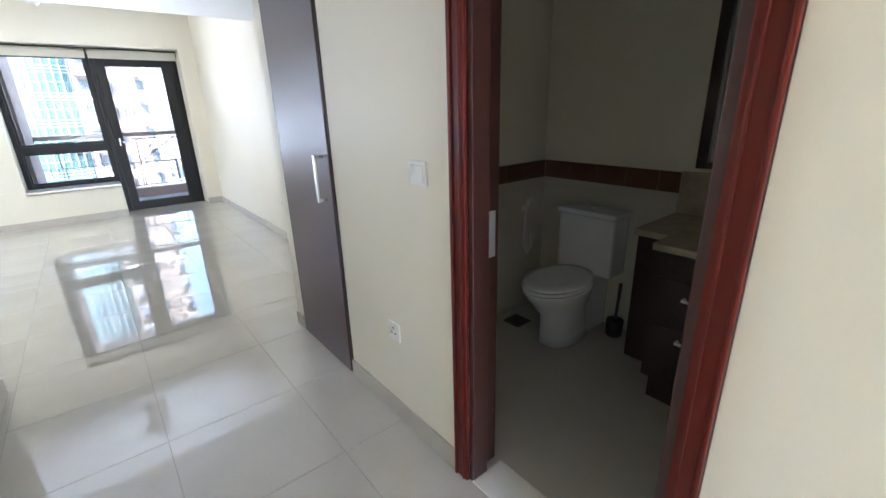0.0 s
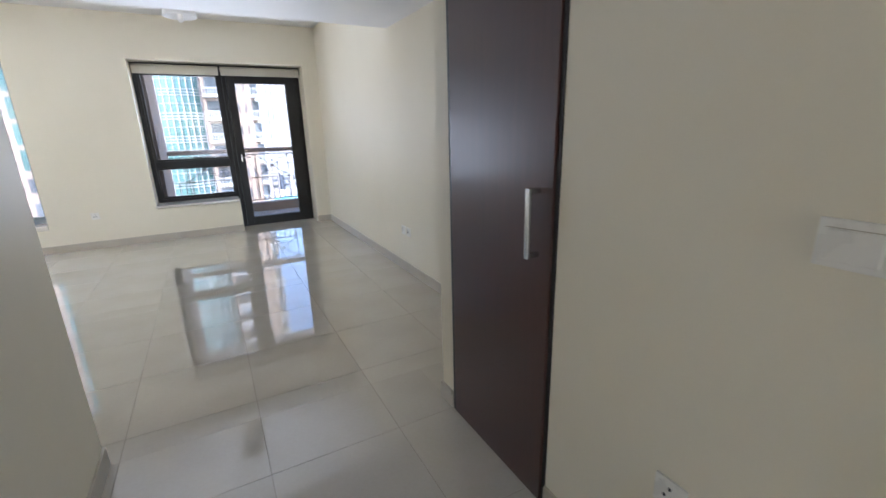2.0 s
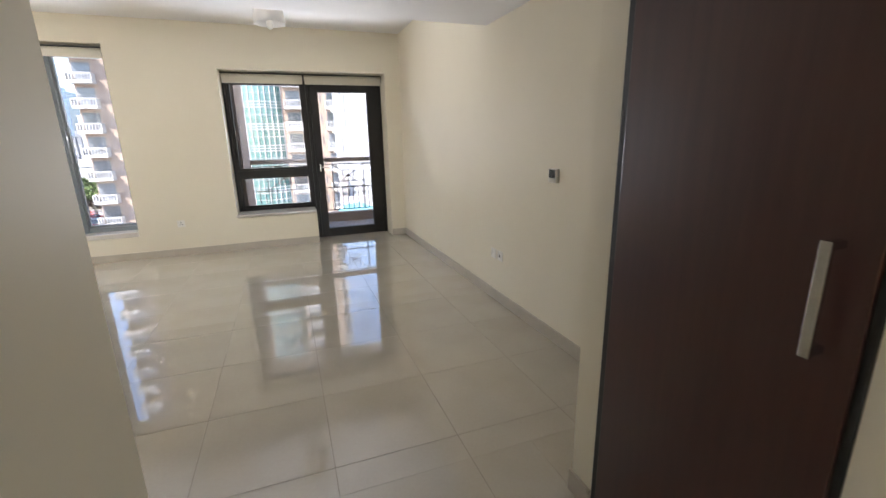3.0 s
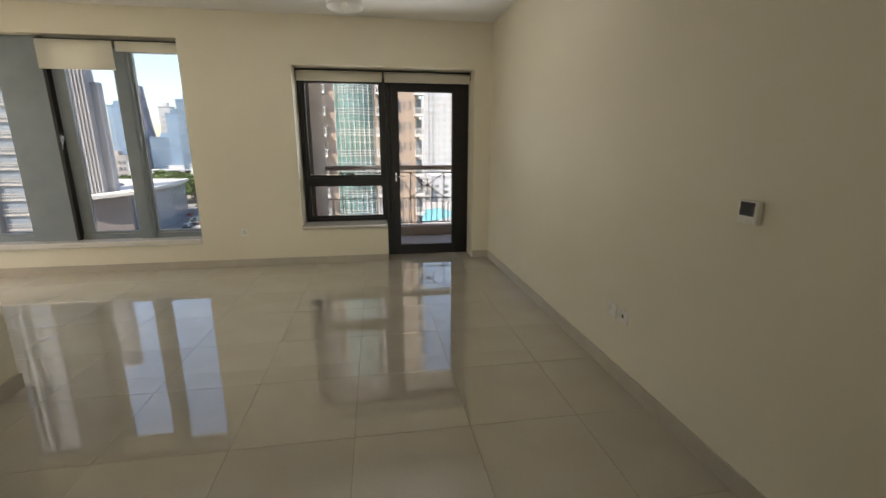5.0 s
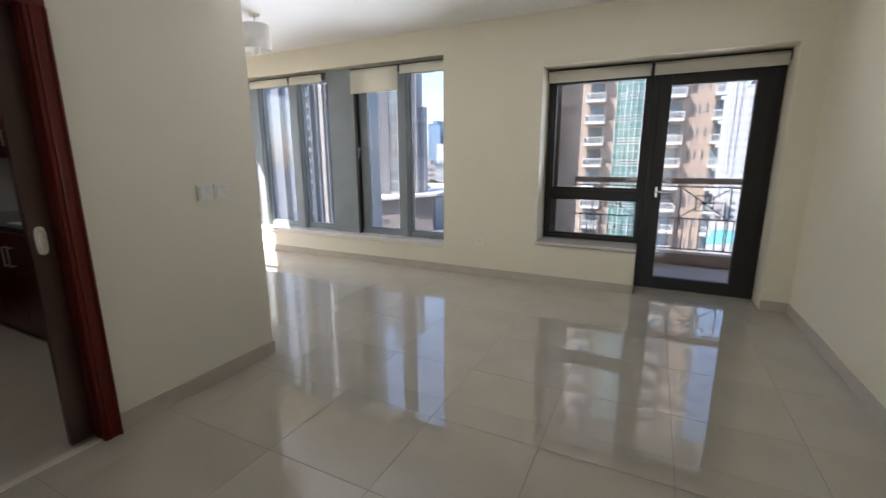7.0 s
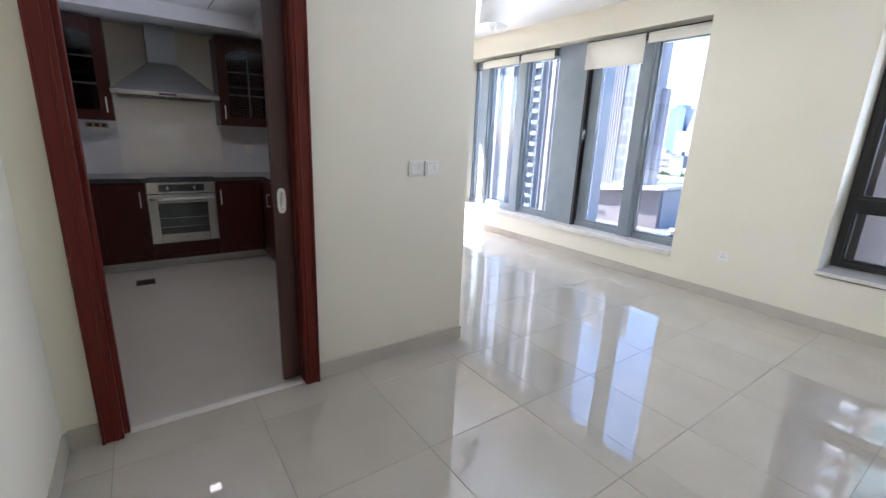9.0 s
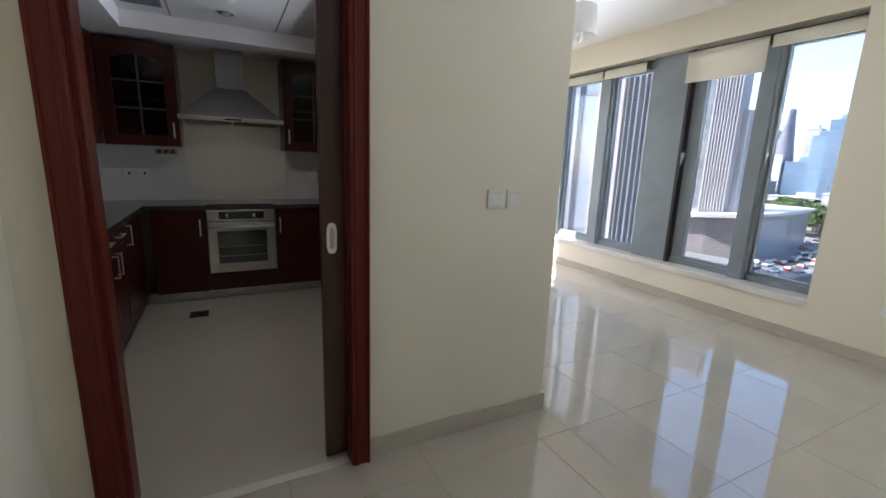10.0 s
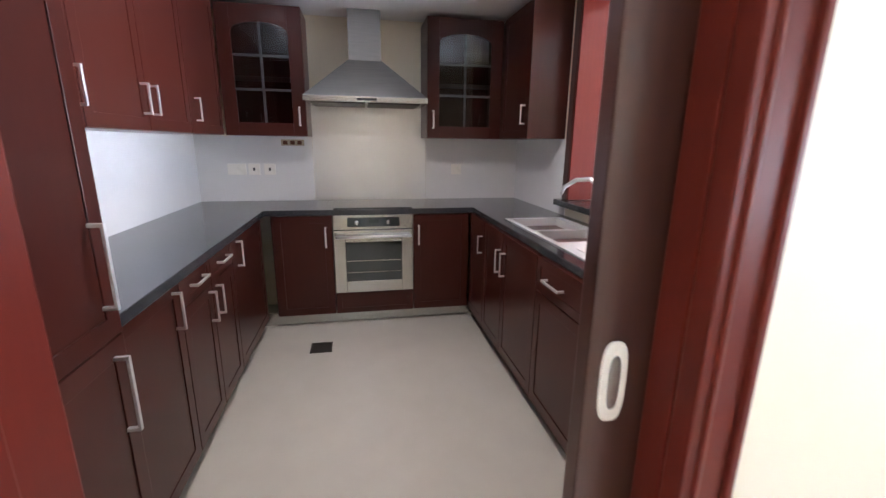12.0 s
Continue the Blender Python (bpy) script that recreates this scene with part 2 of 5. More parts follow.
def sheet(axis, us, vs, gaps, d0, d1, bevel=0.0):
    """One closed slab over a grid of lines us and vs, with the cells in gaps left open, from d0 to d1 along axis."""
    bm = bmesh.new()
    made = {}

    def vert(i, j, d):
        if (i, j, d) not in made:
            p = {"x": (d, us[i], vs[j]), "y": (us[i], d, vs[j]), "z": (us[i], vs[j], d)}[axis]
            made[i, j, d] = bm.verts.new(p)
        return made[i, j, d]
    cells = {(i, j) for i in range(len(us) - 1) for j in range(len(vs) - 1)} - set(gaps)
    for i, j in cells:
        c = ((i, j), (i + 1, j), (i + 1, j + 1), (i, j + 1))
        for d in (d0, d1):
            bm.faces.new([vert(*p, d) for p in c])
        for (p, q), n in zip(zip(c, c[1:] + c[:1]), ((i, j - 1), (i + 1, j), (i, j + 1), (i - 1, j))):
            if n not in cells:
                bm.faces.new([vert(*p, d0), vert(*q, d0), vert(*q, d1), vert(*p, d1)])
    bmesh.ops.recalc_face_normals(bm, faces=bm.faces)
    if bevel:
        es = [e for e in bm.edges if len(e.link_faces) == 2 and e.calc_face_angle(0) > 0.5]
        bmesh.ops.bevel(bm, geom=es, offset=bevel, segments=2, affect="EDGES", profile=0.6)
    return bm


def mesh_of(name, bm, material, shift=(0, 0, 0), smooth_angle=None):
    bmesh.ops.translate(bm, verts=bm.verts, vec=-Vector(shift))
    me = bpy.data.meshes.new(name)
    bm.to_mesh(me)
    bm.free()
    me.materials.append(material)
    return me


def smooth(bm):
    for f in bm.faces:
        f.smooth = True
    return bm


def thing(name, base, label, category, group=""):
    ob = new(name)
    ob.location = base
    ob.empty_display_size = 0.05
    ORIGIN[ob] = Vector(base)
    return tagged(ob, label, category, group)


def part(name, bm, material, parent, label=""):
    top = parent
    while top.parent:
        top = top.parent
    ob = new(name, mesh_of(name, bm, material, ORIGIN[top]))
    ob.parent = parent
    if label:
        tagged(ob, label)
    return ob


def solid(name, bm, material, label, category, kind="", base=(0, 0, 0), group=""):
    """A top-level thing of one mesh."""
    ob = new(name, mesh_of(name, bm, material, base))
    ob.location = base
    ORIGIN[ob] = Vector(base)
    return tagged(ob, label, category, group, kind)


def structure(name, bm, material, label, category):
    return solid(name, bm, material, label, category, "structure")


# ---------------------------------------------------------------- plan
EX, EL = 1.818, 2.52          # corridor's east wall, living room's east wall
WX, WY = 0.255, 4.33          # corridor's west wall and its end
KX, KY = -1.135, 6.494        # wall with the kitchen door, and its end
NY = 9.155                    # north wall
FRY = 9.33                    # plane of the window frames
LOW, HIGH = 2.335, 2.88       # ceilings
LW = -4.72                    # living room's west wall
BX, SY = -4.40, 3.70          # kitchen's back wall and south wall
KN = 6.36                     # kitchen's north wall
BE, BN, BS = 3.42, 3.15, 1.0  # bathroom walls
T = 0.3
TN = 0.46                     # the outer wall round the balcony door
FRB = 9.475                   # plane of the balcony door
BW0, BW1, BWS, BWT, BDX = 0.150, 2.298, 0.44, 2.357, 1.195   # balcony window and door
GW0, GW1, GWS, GWT = -4.62, -1.022, 0.300, 2.585             # large window

# walls
structure("wall_north", boxes(
    (LW - T, GW0, NY, NY + T, 0, HIGH), (GW0, GW1, NY, NY + T, 0, GWS), (GW0, GW1, NY, NY + T, GWT, HIGH),
    (GW1, BW0, NY, NY + TN, 0, HIGH), (BW0, BDX, NY, NY + TN, 0, BWS), (BW0, BW1, NY, NY + TN, BWT, HIGH), (BW1, EL + T, NY, NY + TN, 0, HIGH)),
    M_WALL, "cream painted wall with a window band and balcony door", "wall")
structure("wall_east", boxes((EL, EL + T, 4.015, NY, 0, HIGH)), M_WALL, "plain cream painted living room wall", "wall")
structure("wall_corridor_east", sheet("x", (-0.8, 1.452, 2.295, 3.198, 3.895), (0, 2.13, LOW), [(1, 0), (3, 0)], EX, EX + 0.16), M_WALL, "cream painted corridor wall beside the bathroom door", "wall")
structure("wall_closet_end", boxes((EX, EL + T, 3.895, 4.015, 0, LOW)), M_WALL, "cream painted wall end beside the closet", "wall")
structure("wall_closet_back", boxes((EX + 0.64, EX + 0.7, BN + 0.06, 3.895, 0, LOW)), M_WALL, "plain back wall of the closet", "wall")
structure("wall_corridor_west", boxes((WX - 0.16, WX, -0.8, WY, 0, LOW), (KX, WX - 0.16, WY - 0.16, WY, 0, LOW)), M_WALL, "cream painted corridor wall", "wall")
structure("wall_kitchen_door", boxes(
    (KX - 0.16, KX, SY - 0.1, 4.458, 0, HIGH), (KX - 0.16, KX, 4.458, 5.457, 2.125, HIGH),
    (KX - 0.055, KX, 5.457, KY, 0, HIGH), (KX - 0.16, KX - 0.105, 5.457, KY, 0, HIGH), (KX - 0.105, KX - 0.055, 6.2, KY, 0, HIGH),
    (KX - 0.105, KX - 0.055, 5.457, 6.2, 2.125, HIGH)),
    M_WALL, "cream painted wall with the sliding kitchen door", "wall")
structure("wall_kitchen_north", boxes(
    (BX - T, -3.36, KN, KY, 0, HIGH), (-3.36, -2.2, KN, KY, 0, 0.985), (-3.36, -2.2, KN, KY, 2.28, HIGH), (-2.2, KX - 0.16, KN, KY, 0, HIGH)),
    M_WALL, "cream painted partition with a serving hatch", "wall")
structure("wall_kitchen_back", boxes((BX - T, BX, SY - 0.1, KN, 0, HIGH)), M_WALL, "cream painted kitchen wall behind the hood", "wall")
structure("wall_kitchen_south", boxes((BX - T, KX - 0.16, SY - 0.2, SY - 0.1, 0, HIGH), (BX, KX - 0.16, SY - 0.1, SY, 0, HIGH)), M_WALL, "cream painted kitchen side wall", "wall")
structure("wall_west", boxes((LW - T, LW, KY, 8.0, 0, HIGH), (LW - T, LW, 8.0, 8.9, 0, 0.3), (LW - T, LW, 8.0, 8.9, 2.58, HIGH), (LW - T, LW, 8.9, NY, 0, HIGH)),
          M_WALL, "cream painted end wall with a tall window", "wall")
# unseen lobby, added so that light enters the corridor from the south
structure("wall_lobby", boxes((-0.6, -0.4, -2.8, -0.8, 0, LOW), (2.6, 2.8, -2.8, -0.8, 0, LOW), (-0.4, WX - 0.16, -1.0, -0.8, 0, LOW), (EX + 0.16, 2.6, -1.0, -0.8, 0, LOW),
                              (-0.6, 0.3, -3.0, -2.8, 0, LOW), (2.0, 2.8, -3.0, -2.8, 0, LOW), (0.3, 2.0, -3.0, -2.8, 0, 0.35), (0.3, 2.0, -3.0, -2.8, 2.25, LOW)), M_WALL, "unseen cream lobby wall with a window added for light", "wall")
structure("lobby_floor", boxes((-0.6, 2.8, -3.0, -0.8, -0.2, 0.0)), M_BASE, "plain tiled lobby floor", "floor")
for n, row in (("north", (EX + 0.16, BE + 0.1, BN, BN + 0.06, 0, LOW)), ("east", (BE, BE + 0.1, BS, BN, 0, LOW)), ("south", (EX + 0.16, BE + 0.1, BS - 0.1, BS, 0, LOW))):
    structure("wall_bathroom_" + n, boxes(row), M_WALL, "cream painted upper bathroom wall", "wall")

# ceilings
structure("ceiling_high", boxes((LW - T, EL + T, 6.30, NY + T, HIGH, HIGH + 0.2)), M_CEIL, "white painted living room ceiling", "ceiling")
structure("ceiling_low", boxes((KX, EL + T, -3.0, 6.30, LOW, HIGH + 0.2), (EL, 4.2, 0.8, 3.6, LOW, HIGH)), M_CEIL, "white lowered entrance ceiling with a straight edge", "ceiling")
structure("ceiling_kitchen", boxes(
    (BX - T, -3.80, SY - 0.2, KY, LOW, HIGH), (-3.80, KX - 0.16, SY - 0.2, 4.27, LOW, HIGH), (-3.80, KX - 0.16, 5.80, KY, LOW, HIGH),
    (-1.75, KX - 0.16, 4.27, 5.80, LOW, HIGH), (-3.80, -1.75, 4.27, 5.80, 2.477, HIGH),
    (-3.80, -1.75, 4.275, 4.614, 2.465, 2.477), (-3.80, -1.75, 4.626, 5.412, 2.465, 2.477), (-3.80, -1.75, 5.424, 5.795, 2.465, 2.477)),
    M_CEIL, "white kitchen ceiling with a stepped soffit and panels", "ceiling")
structure("ceiling_joint", boxes((-3.80, -1.75, 4.6145, 4.6255, 2.471, 2.4765), (-3.80, -1.75, 5.4125, 5.4235, 2.471, 2.4765)), M_DRAIN, "dark joints between the ceiling panels", "trim")

# skirting
SK = 0.096
def skirting(*rows):
    return structure("baseboard", boxes(*[(*r, 0.0, SK) for r in rows], bevel=0.002), M_BASE, "greige tiled skirting at the wall's foot", "skirting")
s = 0.012
skirting((GW0, BDX - 0.0, NY - s, NY), (BW1, EL - s, NY - s, NY))
skirting((EL - s, EL, 4.03, NY - s))
skirting((EX - s, EX, 2.297, 3.197), (EX - s, EX, 3.90, 4.015), (EX - s, EL - s, 4.015, 4.027))
skirting((EX - s, EX, -0.8, 1.449))
skirting((WX, WX + s, -0.8, WY + s), (KX + s, WX, WY, WY + s))
skirting((KX, KX + s, WY + s, 4.456), (KX, KX + s, 5.459, KY + s), (LW, KX, KY, KY + s))

# floors: grout bed, tiles are added at the end of the file
floor = structure("floor", boxes(
    (LW - T, EL + T, KY, NY + 0.2, -0.2, -0.0016), (KX, EL + T, 4.33, KY, -0.2, -0.0016), (EX + 0.05, EL + T, 3.95, 4.33, -0.2, -0.0016), (WX - 0.2, EX + 0.05, -1.0, 4.33, -0.2, -0.0016)),
    M_GROUT, "polished beige porcelain tile floor reflecting the windows", "floor")
ORIGIN[floor] = Vector((0, 0, 0))
structure("kitchen_floor", boxes((BX, KX - 0.02, SY, KN, -0.2, 0.0)), M_KFLOOR, "matt beige kitchen floor tiling", "floor")
structure("kitchen_threshold", boxes((KX - 0.035, KX + 0.012, 4.56, 5.38, 0.0, 0.006), bevel=0.002), M_SILL, "cream marble strip under the sliding door", "threshold")
structure("bathroom_floor", boxes((EX + 0.05, BE, BS, BN, -0.2, 0.0)), M_KFLOOR, "beige bathroom floor tiling", "floor")
structure("bathroom_threshold", boxes((EX - 0.005, EX + 0.16, 1.52, 2.21, 0.0, 0.012), bevel=0.003), M_SILL, "cream marble bathroom threshold", "threshold")


# ---------------------------------------------------------------- windows
def pane(parent, x0, x1, y, z0, z1):
    ob = part("pane", boxes((x0, x1, y - 0.004, y + 0.004, z0, z1)), M_GLASS, parent)
    ob.visible_shadow = False
    return ob


def ring(x0, x1, y0, y1, z0, z1, l, r, b, t, bevel=0.003):
    """A rectangular frame in the x-z plane: widths left, right, bottom, top."""
    return boxes((x0, x0 + l, y0, y1, z0, z1), (x1 - r, x1, y0, y1, z0, z1), (x0 + l, x1 - r, y0, y1, z0, z0 + b), (x0 + l, x1 - r, y0, y1, z1 - t, z1), bevel=bevel)


FX0, FX1, FZT = BW0, BW1, BWT
w1 = tagged(thing("window_1", (0.66, FRB, 0.5), "dark bronze aluminium window beside the balcony door", "window"), kind="structure")
fr = part("window_frame", ring(FX0 + 0.003, BDX + 0.02, FRB, FRB + 0.07, 0.485, FZT - 0.003, 0.055, 0.05, 0.04, 0.12), M_ALU, w1)
part("transom", boxes((FX0 + 0.06, BDX - 0.03, FRB - 0.008, FRB + 0.065, 0.963, 1.058), bevel=0.004), M_ALU, w1)
part("sash", ring(FX0 + 0.06, BDX - 0.03, FRB - 0.006, FRB + 0.05, 1.059, FZT - 0.125, 0.03, 0.03, 0.028, 0.03), M_ALU, w1)
part("sash", ring(FX0 + 0.06, BDX - 0.03, FRB + 0.004, FRB + 0.05, 0.526, 0.962, 0.022, 0.022, 0.03, 0.02), M_ALU, w1)
pane(w1, FX0 + 0.08, BDX - 0.05, FRB + 0.03, 1.09, FZT - 0.15)
pane(w1, FX0 + 0.08, BDX - 0.05, FRB + 0.03, 0.55, 0.948)
hb = bmesh.new()
add_sweep(hb, [(0.80, FRB - 0.006, 1.075), (0.80, FRB - 0.04, 1.08), (0.79, FRB - 0.045, 1.10), (0.70, FRB - 0.045, 1.10), (0.69, FRB - 0.04, 1.08), (0.69, FRB - 0.006, 1.075)], 0.008)
part("handle", smooth(hb), M_ALU, w1)
part("window_sill", boxes((BW0 - 0.012, BDX - 0.003, NY - 0.02, FRB + 0.03, 0.452, 0.483), bevel=0.006), M_SILL, w1, "polished cream marble sill")

d1 = tagged(thing("door_1", (1.74, FRB, 0.0), "dark bronze glazed balcony door, closed", "door"), kind="structure")
part("door_frame", ring(BDX + 0.022, FX1 - 0.003, FRB, FRB + 0.07, 0.0, FZT - 0.003, 0.05, 0.07, 0.025, 0.12), M_ALU, d1)
leaf = part("door_leaf", ring(BDX + 0.074, FX1 - 0.075, FRB - 0.012, FRB + 0.05, 0.027, FZT - 0.125, 0.10, 0.135, 0.10, 0.105), M_ALU, d1)
part("glazing_bead", ring(BDX + 0.172, FX1 - 0.208, FRB - 0.002, FRB + 0.045, 0.125, FZT - 0.228, 0.012, 0.012, 0.012, 0.012, 0.002), M_BLACK, leaf)
pane(leaf, BDX + 0.175, FX1 - 0.211, FRB + 0.025, 0.13, FZT - 0.232)
hb = bmesh.new()
add_box(hb, 1.318, 1.340, FRB - 0.018, FRB - 0.010, 1.0, 1.11, 0.004)
add_sweep(hb, [(1.33, FRB - 0.015, 1.06), (1.33, FRB - 0.055, 1.06), (1.345, FRB - 0.062, 1.06), (1.45, FRB - 0.062, 1.06)], 0.008)
part("door_handle", hb, M_STEEL, leaf)
for hz in (0.35, 1.9):
    part("hinge", tube((FX1 - 0.072, FRB - 0.02, hz), (FX1 - 0.072, FRB - 0.02, hz + 0.09), 0.009), M_ALU, d1)

part("door_post", boxes((BDX + 0.001, BDX + 0.0215, FRB - 0.001, FRB + 0.07, 0.0, 0.484)), M_ALU, d1)
part("mullion_cover", boxes((BDX - 0.02, BDX + 0.13, FRB + 0.071, FRB + 0.085, 0.0, FZT - 0.01)), M_ALU, d1)
part("threshold", boxes((BDX + 0.022, FX1, FRB + 0.071, FRB + 0.12, 0.0, 0.03), bevel=0.003), M_ALU, d1)

w2 = tagged(thing("window_2", (-2.6, FRY, 0.36), "tall grey aluminium window band with wide mullion", "window"), kind="structure")
part("window_sill", boxes((GW0 + 0.003, GW1 - 0.0, NY - 0.022, FRY + 0.05, GWS + 0.003, 0.365), bevel=0.008), M_SILL, w2, "polished cream marble window sill")
part("window_frame", boxes((GW0 + 0.003, GW1 - 0.003, FRY, FRY + 0.09, 0.366, 0.425), (GW0 + 0.003, GW1 - 0.003, FRY, FRY + 0.09, GWT - 0.10, GWT - 0.003),
                           (GW1 - 0.04, GW1 - 0.003, FRY, FRY + 0.09, 0.425, GWT - 0.1), bevel=0.003), M_GREYALU, w2)
for a, b in ((-1.755, -1.595), (-3.62, -3.43), (-4.44, -4.22)):
    part("mullion", boxes((a, b, FRY - 0.03, FRY + 0.11, 0.367, GWT - 0.10), (a + 0.02, b - 0.02, FRY - 0.045, FRY - 0.03, 0.367, GWT - 0.10), bevel=0.003), M_GREYALU, w2)
part("pier", boxes((-2.87, -2.43, FRY - 0.05, FRY + 0.13, 0.367, GWT - 0.003), bevel=0.004), M_GREYALU, w2, "wide grey aluminium pier between the windows")
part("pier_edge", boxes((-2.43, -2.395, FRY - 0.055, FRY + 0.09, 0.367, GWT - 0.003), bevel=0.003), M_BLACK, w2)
for a, b in ((-1.595, GW1 - 0.04), (-2.395, -1.755), (-3.43, -2.87), (-4.22, -3.62), (GW0, -4.44)):
    sash = part("sash", ring(a, b, FRY + 0.02, FRY + 0.07, 0.426, GWT - 0.101, 0.13 if a == -2.395 else 0.022, 0.022, 0.03, 0.03), M_GREYALU, w2)
    pane(sash, a + 0.02, b - 0.02, FRY + 0.045, 0.45, GWT - 0.125)

w3 = tagged(thing("window_3", (LW - 0.1, 8.57, 0.3), "tall grey aluminium side window", "window"), kind="structure")
part("window_frame", boxes((LW - 0.12, LW - 0.05, 8.0, 8.06, 0.3, 2.58), (LW - 0.12, LW - 0.05, 8.84, 8.9, 0.3, 2.58),
                           (LW - 0.12, LW - 0.05, 8.06, 8.84, 0.3, 0.36), (LW - 0.12, LW - 0.05, 8.06, 8.84, 2.5, 2.58)), M_GREYALU, w3)


def roller_blind(x0, x1, y, ztop, drop, tall=0.085):
    b = thing("roller_blind", ((x0 + x1) / 2, y, ztop), "cream fabric roller blind %s above the glass" % ("drawn a little down" if drop > 0.2 else "rolled up"), "blind", "roller blinds")
    tb = tube((x0 + 0.01, y, ztop - 0.045), (x1 - 0.01, y, ztop - 0.045), 0.036, seg=20)
    part("roller", smooth(tb), M_BLIND, b)
    part("rail", boxes((x0, x1, y - 0.02, y + 0.06, ztop - 0.008, ztop), bevel=0.002), M_BLACK, b)
    part("fabric", boxes((x0 + 0.012, x1 - 0.012, y - 0.037, y - 0.0345, ztop - drop, ztop - 0.04)), M_BLIND, b)
    part("bottom_bar", boxes((x0 + 0.012, x1 - 0.012, y - 0.042, y - 0.030, ztop - drop - 0.02, ztop - drop), bevel=0.004), M_BLIND, b)
    part("end_bracket", boxes((x1 - 0.008, x1 - 0.002, y - 0.045, y + 0.03, ztop - 0.09, ztop - 0.01), bevel=0.002), M_IRON, b)


roller_blind(FX0 + 0.004, BDX - 0.005, FRB - 0.075, FZT - 0.012, 0.115)
roller_blind(BDX + 0.003, FX1 - 0.004, FRB - 0.075, FZT - 0.012, 0.115)
roller_blind(-1.66, GW1 - 0.005, FRY - 0.10, GWT - 0.03, 0.10)
roller_blind(-2.42, -1.665, FRY - 0.10, GWT - 0.03, 0.29)
roller_blind(-3.50, -2.88, FRY - 0.10, GWT - 0.03, 0.10)
roller_blind(-4.30, -3.505, FRY - 0.10, GWT - 0.03, 0.10)


# ---------------------------------------------------------------- doors
def architrave(parent, x, sx, y0, y1, zt, w, d=0.024):
    """Moulded casing round an opening in a wall of constant x: two legs and a head. sx: the way that it stands out."""
    for a, b in ((y0, y0 + w), (y1 - w, y1)):
        inner = b if a == y0 else a
        o = 1 if a == y0 else -1
        out = a if a == y0 else b
        part("casing", boxes((x, x + sx * (d - 0.008), a, b, 0.0, zt - w), (x, x + sx * d, out, out + o * w * 0.16, 0.0, zt - w), (x, x + sx * (d - 0.003), inner - o * w * 0.34, inner - o * w * 0.22, 0.0, zt - w), bevel=0.004), M_MAHOG, parent)
    part("head_casing", boxes((x, x + sx * (d - 0.0078), y0, y1, zt - w, zt), (x, x + sx * d, y0, y1, zt - w * 0.16, zt + 0.001), (x, x + sx * (d - 0.003), y0 + w * 0.7, y1 - w * 0.7, zt - w * 0.78, zt - w * 0.66), bevel=0.004), M_MAHOG, parent)


bd = tagged(thing("door_2", (EX, 1.87, 0), "varnished mahogany bathroom door frame, standing open", "door frame"), kind="structure")
architrave(bd, EX, -1, 1.452, 2.295, 2.13, 0.066)
# lining and rebate: shade inside the frame put into a darker wood colour
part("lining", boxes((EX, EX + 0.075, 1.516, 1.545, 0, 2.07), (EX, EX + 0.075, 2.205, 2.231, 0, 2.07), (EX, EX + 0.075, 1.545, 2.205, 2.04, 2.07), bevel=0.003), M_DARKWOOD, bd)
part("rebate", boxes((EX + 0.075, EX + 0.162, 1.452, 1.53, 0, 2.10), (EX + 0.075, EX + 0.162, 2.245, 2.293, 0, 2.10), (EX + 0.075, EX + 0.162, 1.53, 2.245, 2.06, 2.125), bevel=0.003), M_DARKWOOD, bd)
part("strike_plate", boxes((EX + 0.09, EX + 0.145, 2.2435, 2.2450, 0.93, 1.10), bevel=0.0006), M_CHROME, bd, "satin chrome strike plate")
part("strike_plate", boxes((EX + 0.02, EX + 0.055, 1.5450, 1.5470, 0.97, 1.12), bevel=0.0006), M_PLASTIC, bd, "pale metal latch plate")

cd = tagged(thing("door_3", (EX, 3.56, 0), "tall dark walnut closet door, closed", "door"), kind="structure")
part("door_leaf", boxes((EX - 0.012, EX + 0.026, 3.218, 3.865, 0.006, 2.115), bevel=0.003), M_DARKWOOD, cd)
part("door_frame", boxes((EX - 0.006, EX + 0.06, 3.868, 3.893, 0, 2.128), (EX - 0.004, EX + 0.06, 3.200, 3.216, 0, 2.128), (EX - 0.004, EX + 0.06, 3.218, 3.868, 2.117, 2.128), bevel=0.002), M_BLACK, cd)
hb = boxes((EX - 0.064, EX - 0.051, 3.270, 3.290, 1.000, 1.238), (EX - 0.053, EX - 0.012, 3.272, 3.288, 1.220, 1.236), (EX - 0.053, EX - 0.012, 3.272, 3.288, 1.002, 1.018), bevel=0.002)
part("handle", hb, M_STEEL, cd, "brushed steel bow handle")

kd = tagged(thing("door_4", (KX, 4.97, 0), "mahogany frame with dark sliding pocket door, open", "door"), kind="structure")
architrave(kd, KX, 1, 4.458, 5.457, 2.125, 0.080, 0.045)
part("lining", boxes((KX - 0.055, KX, 5.375, 5.455, 0, 2.045), (KX - 0.16, KX - 0.105, 5.375, 5.455, 0, 2.045), (KX - 0.16, KX, 4.460, 4.548, 0, 2.045), (KX - 0.05, KX - 0.0, 4.548, 4.560, 0, 2.045),
                     (KX - 0.055, KX, 4.460, 5.455, 2.045, 2.12), (KX - 0.16, KX - 0.105, 4.460, 5.455, 2.045, 2.12), bevel=0.003), M_MAHOG, kd)
architrave(kd, KX - 0.16, -1, 4.458, 5.457, 2.125, 0.080)
leaf = part("door_leaf", boxes((KX - 0.098, KX - 0.062, 5.279, 6.10, 0.012, 2.06), bevel=0.004), M_DARKWOOD, kd)
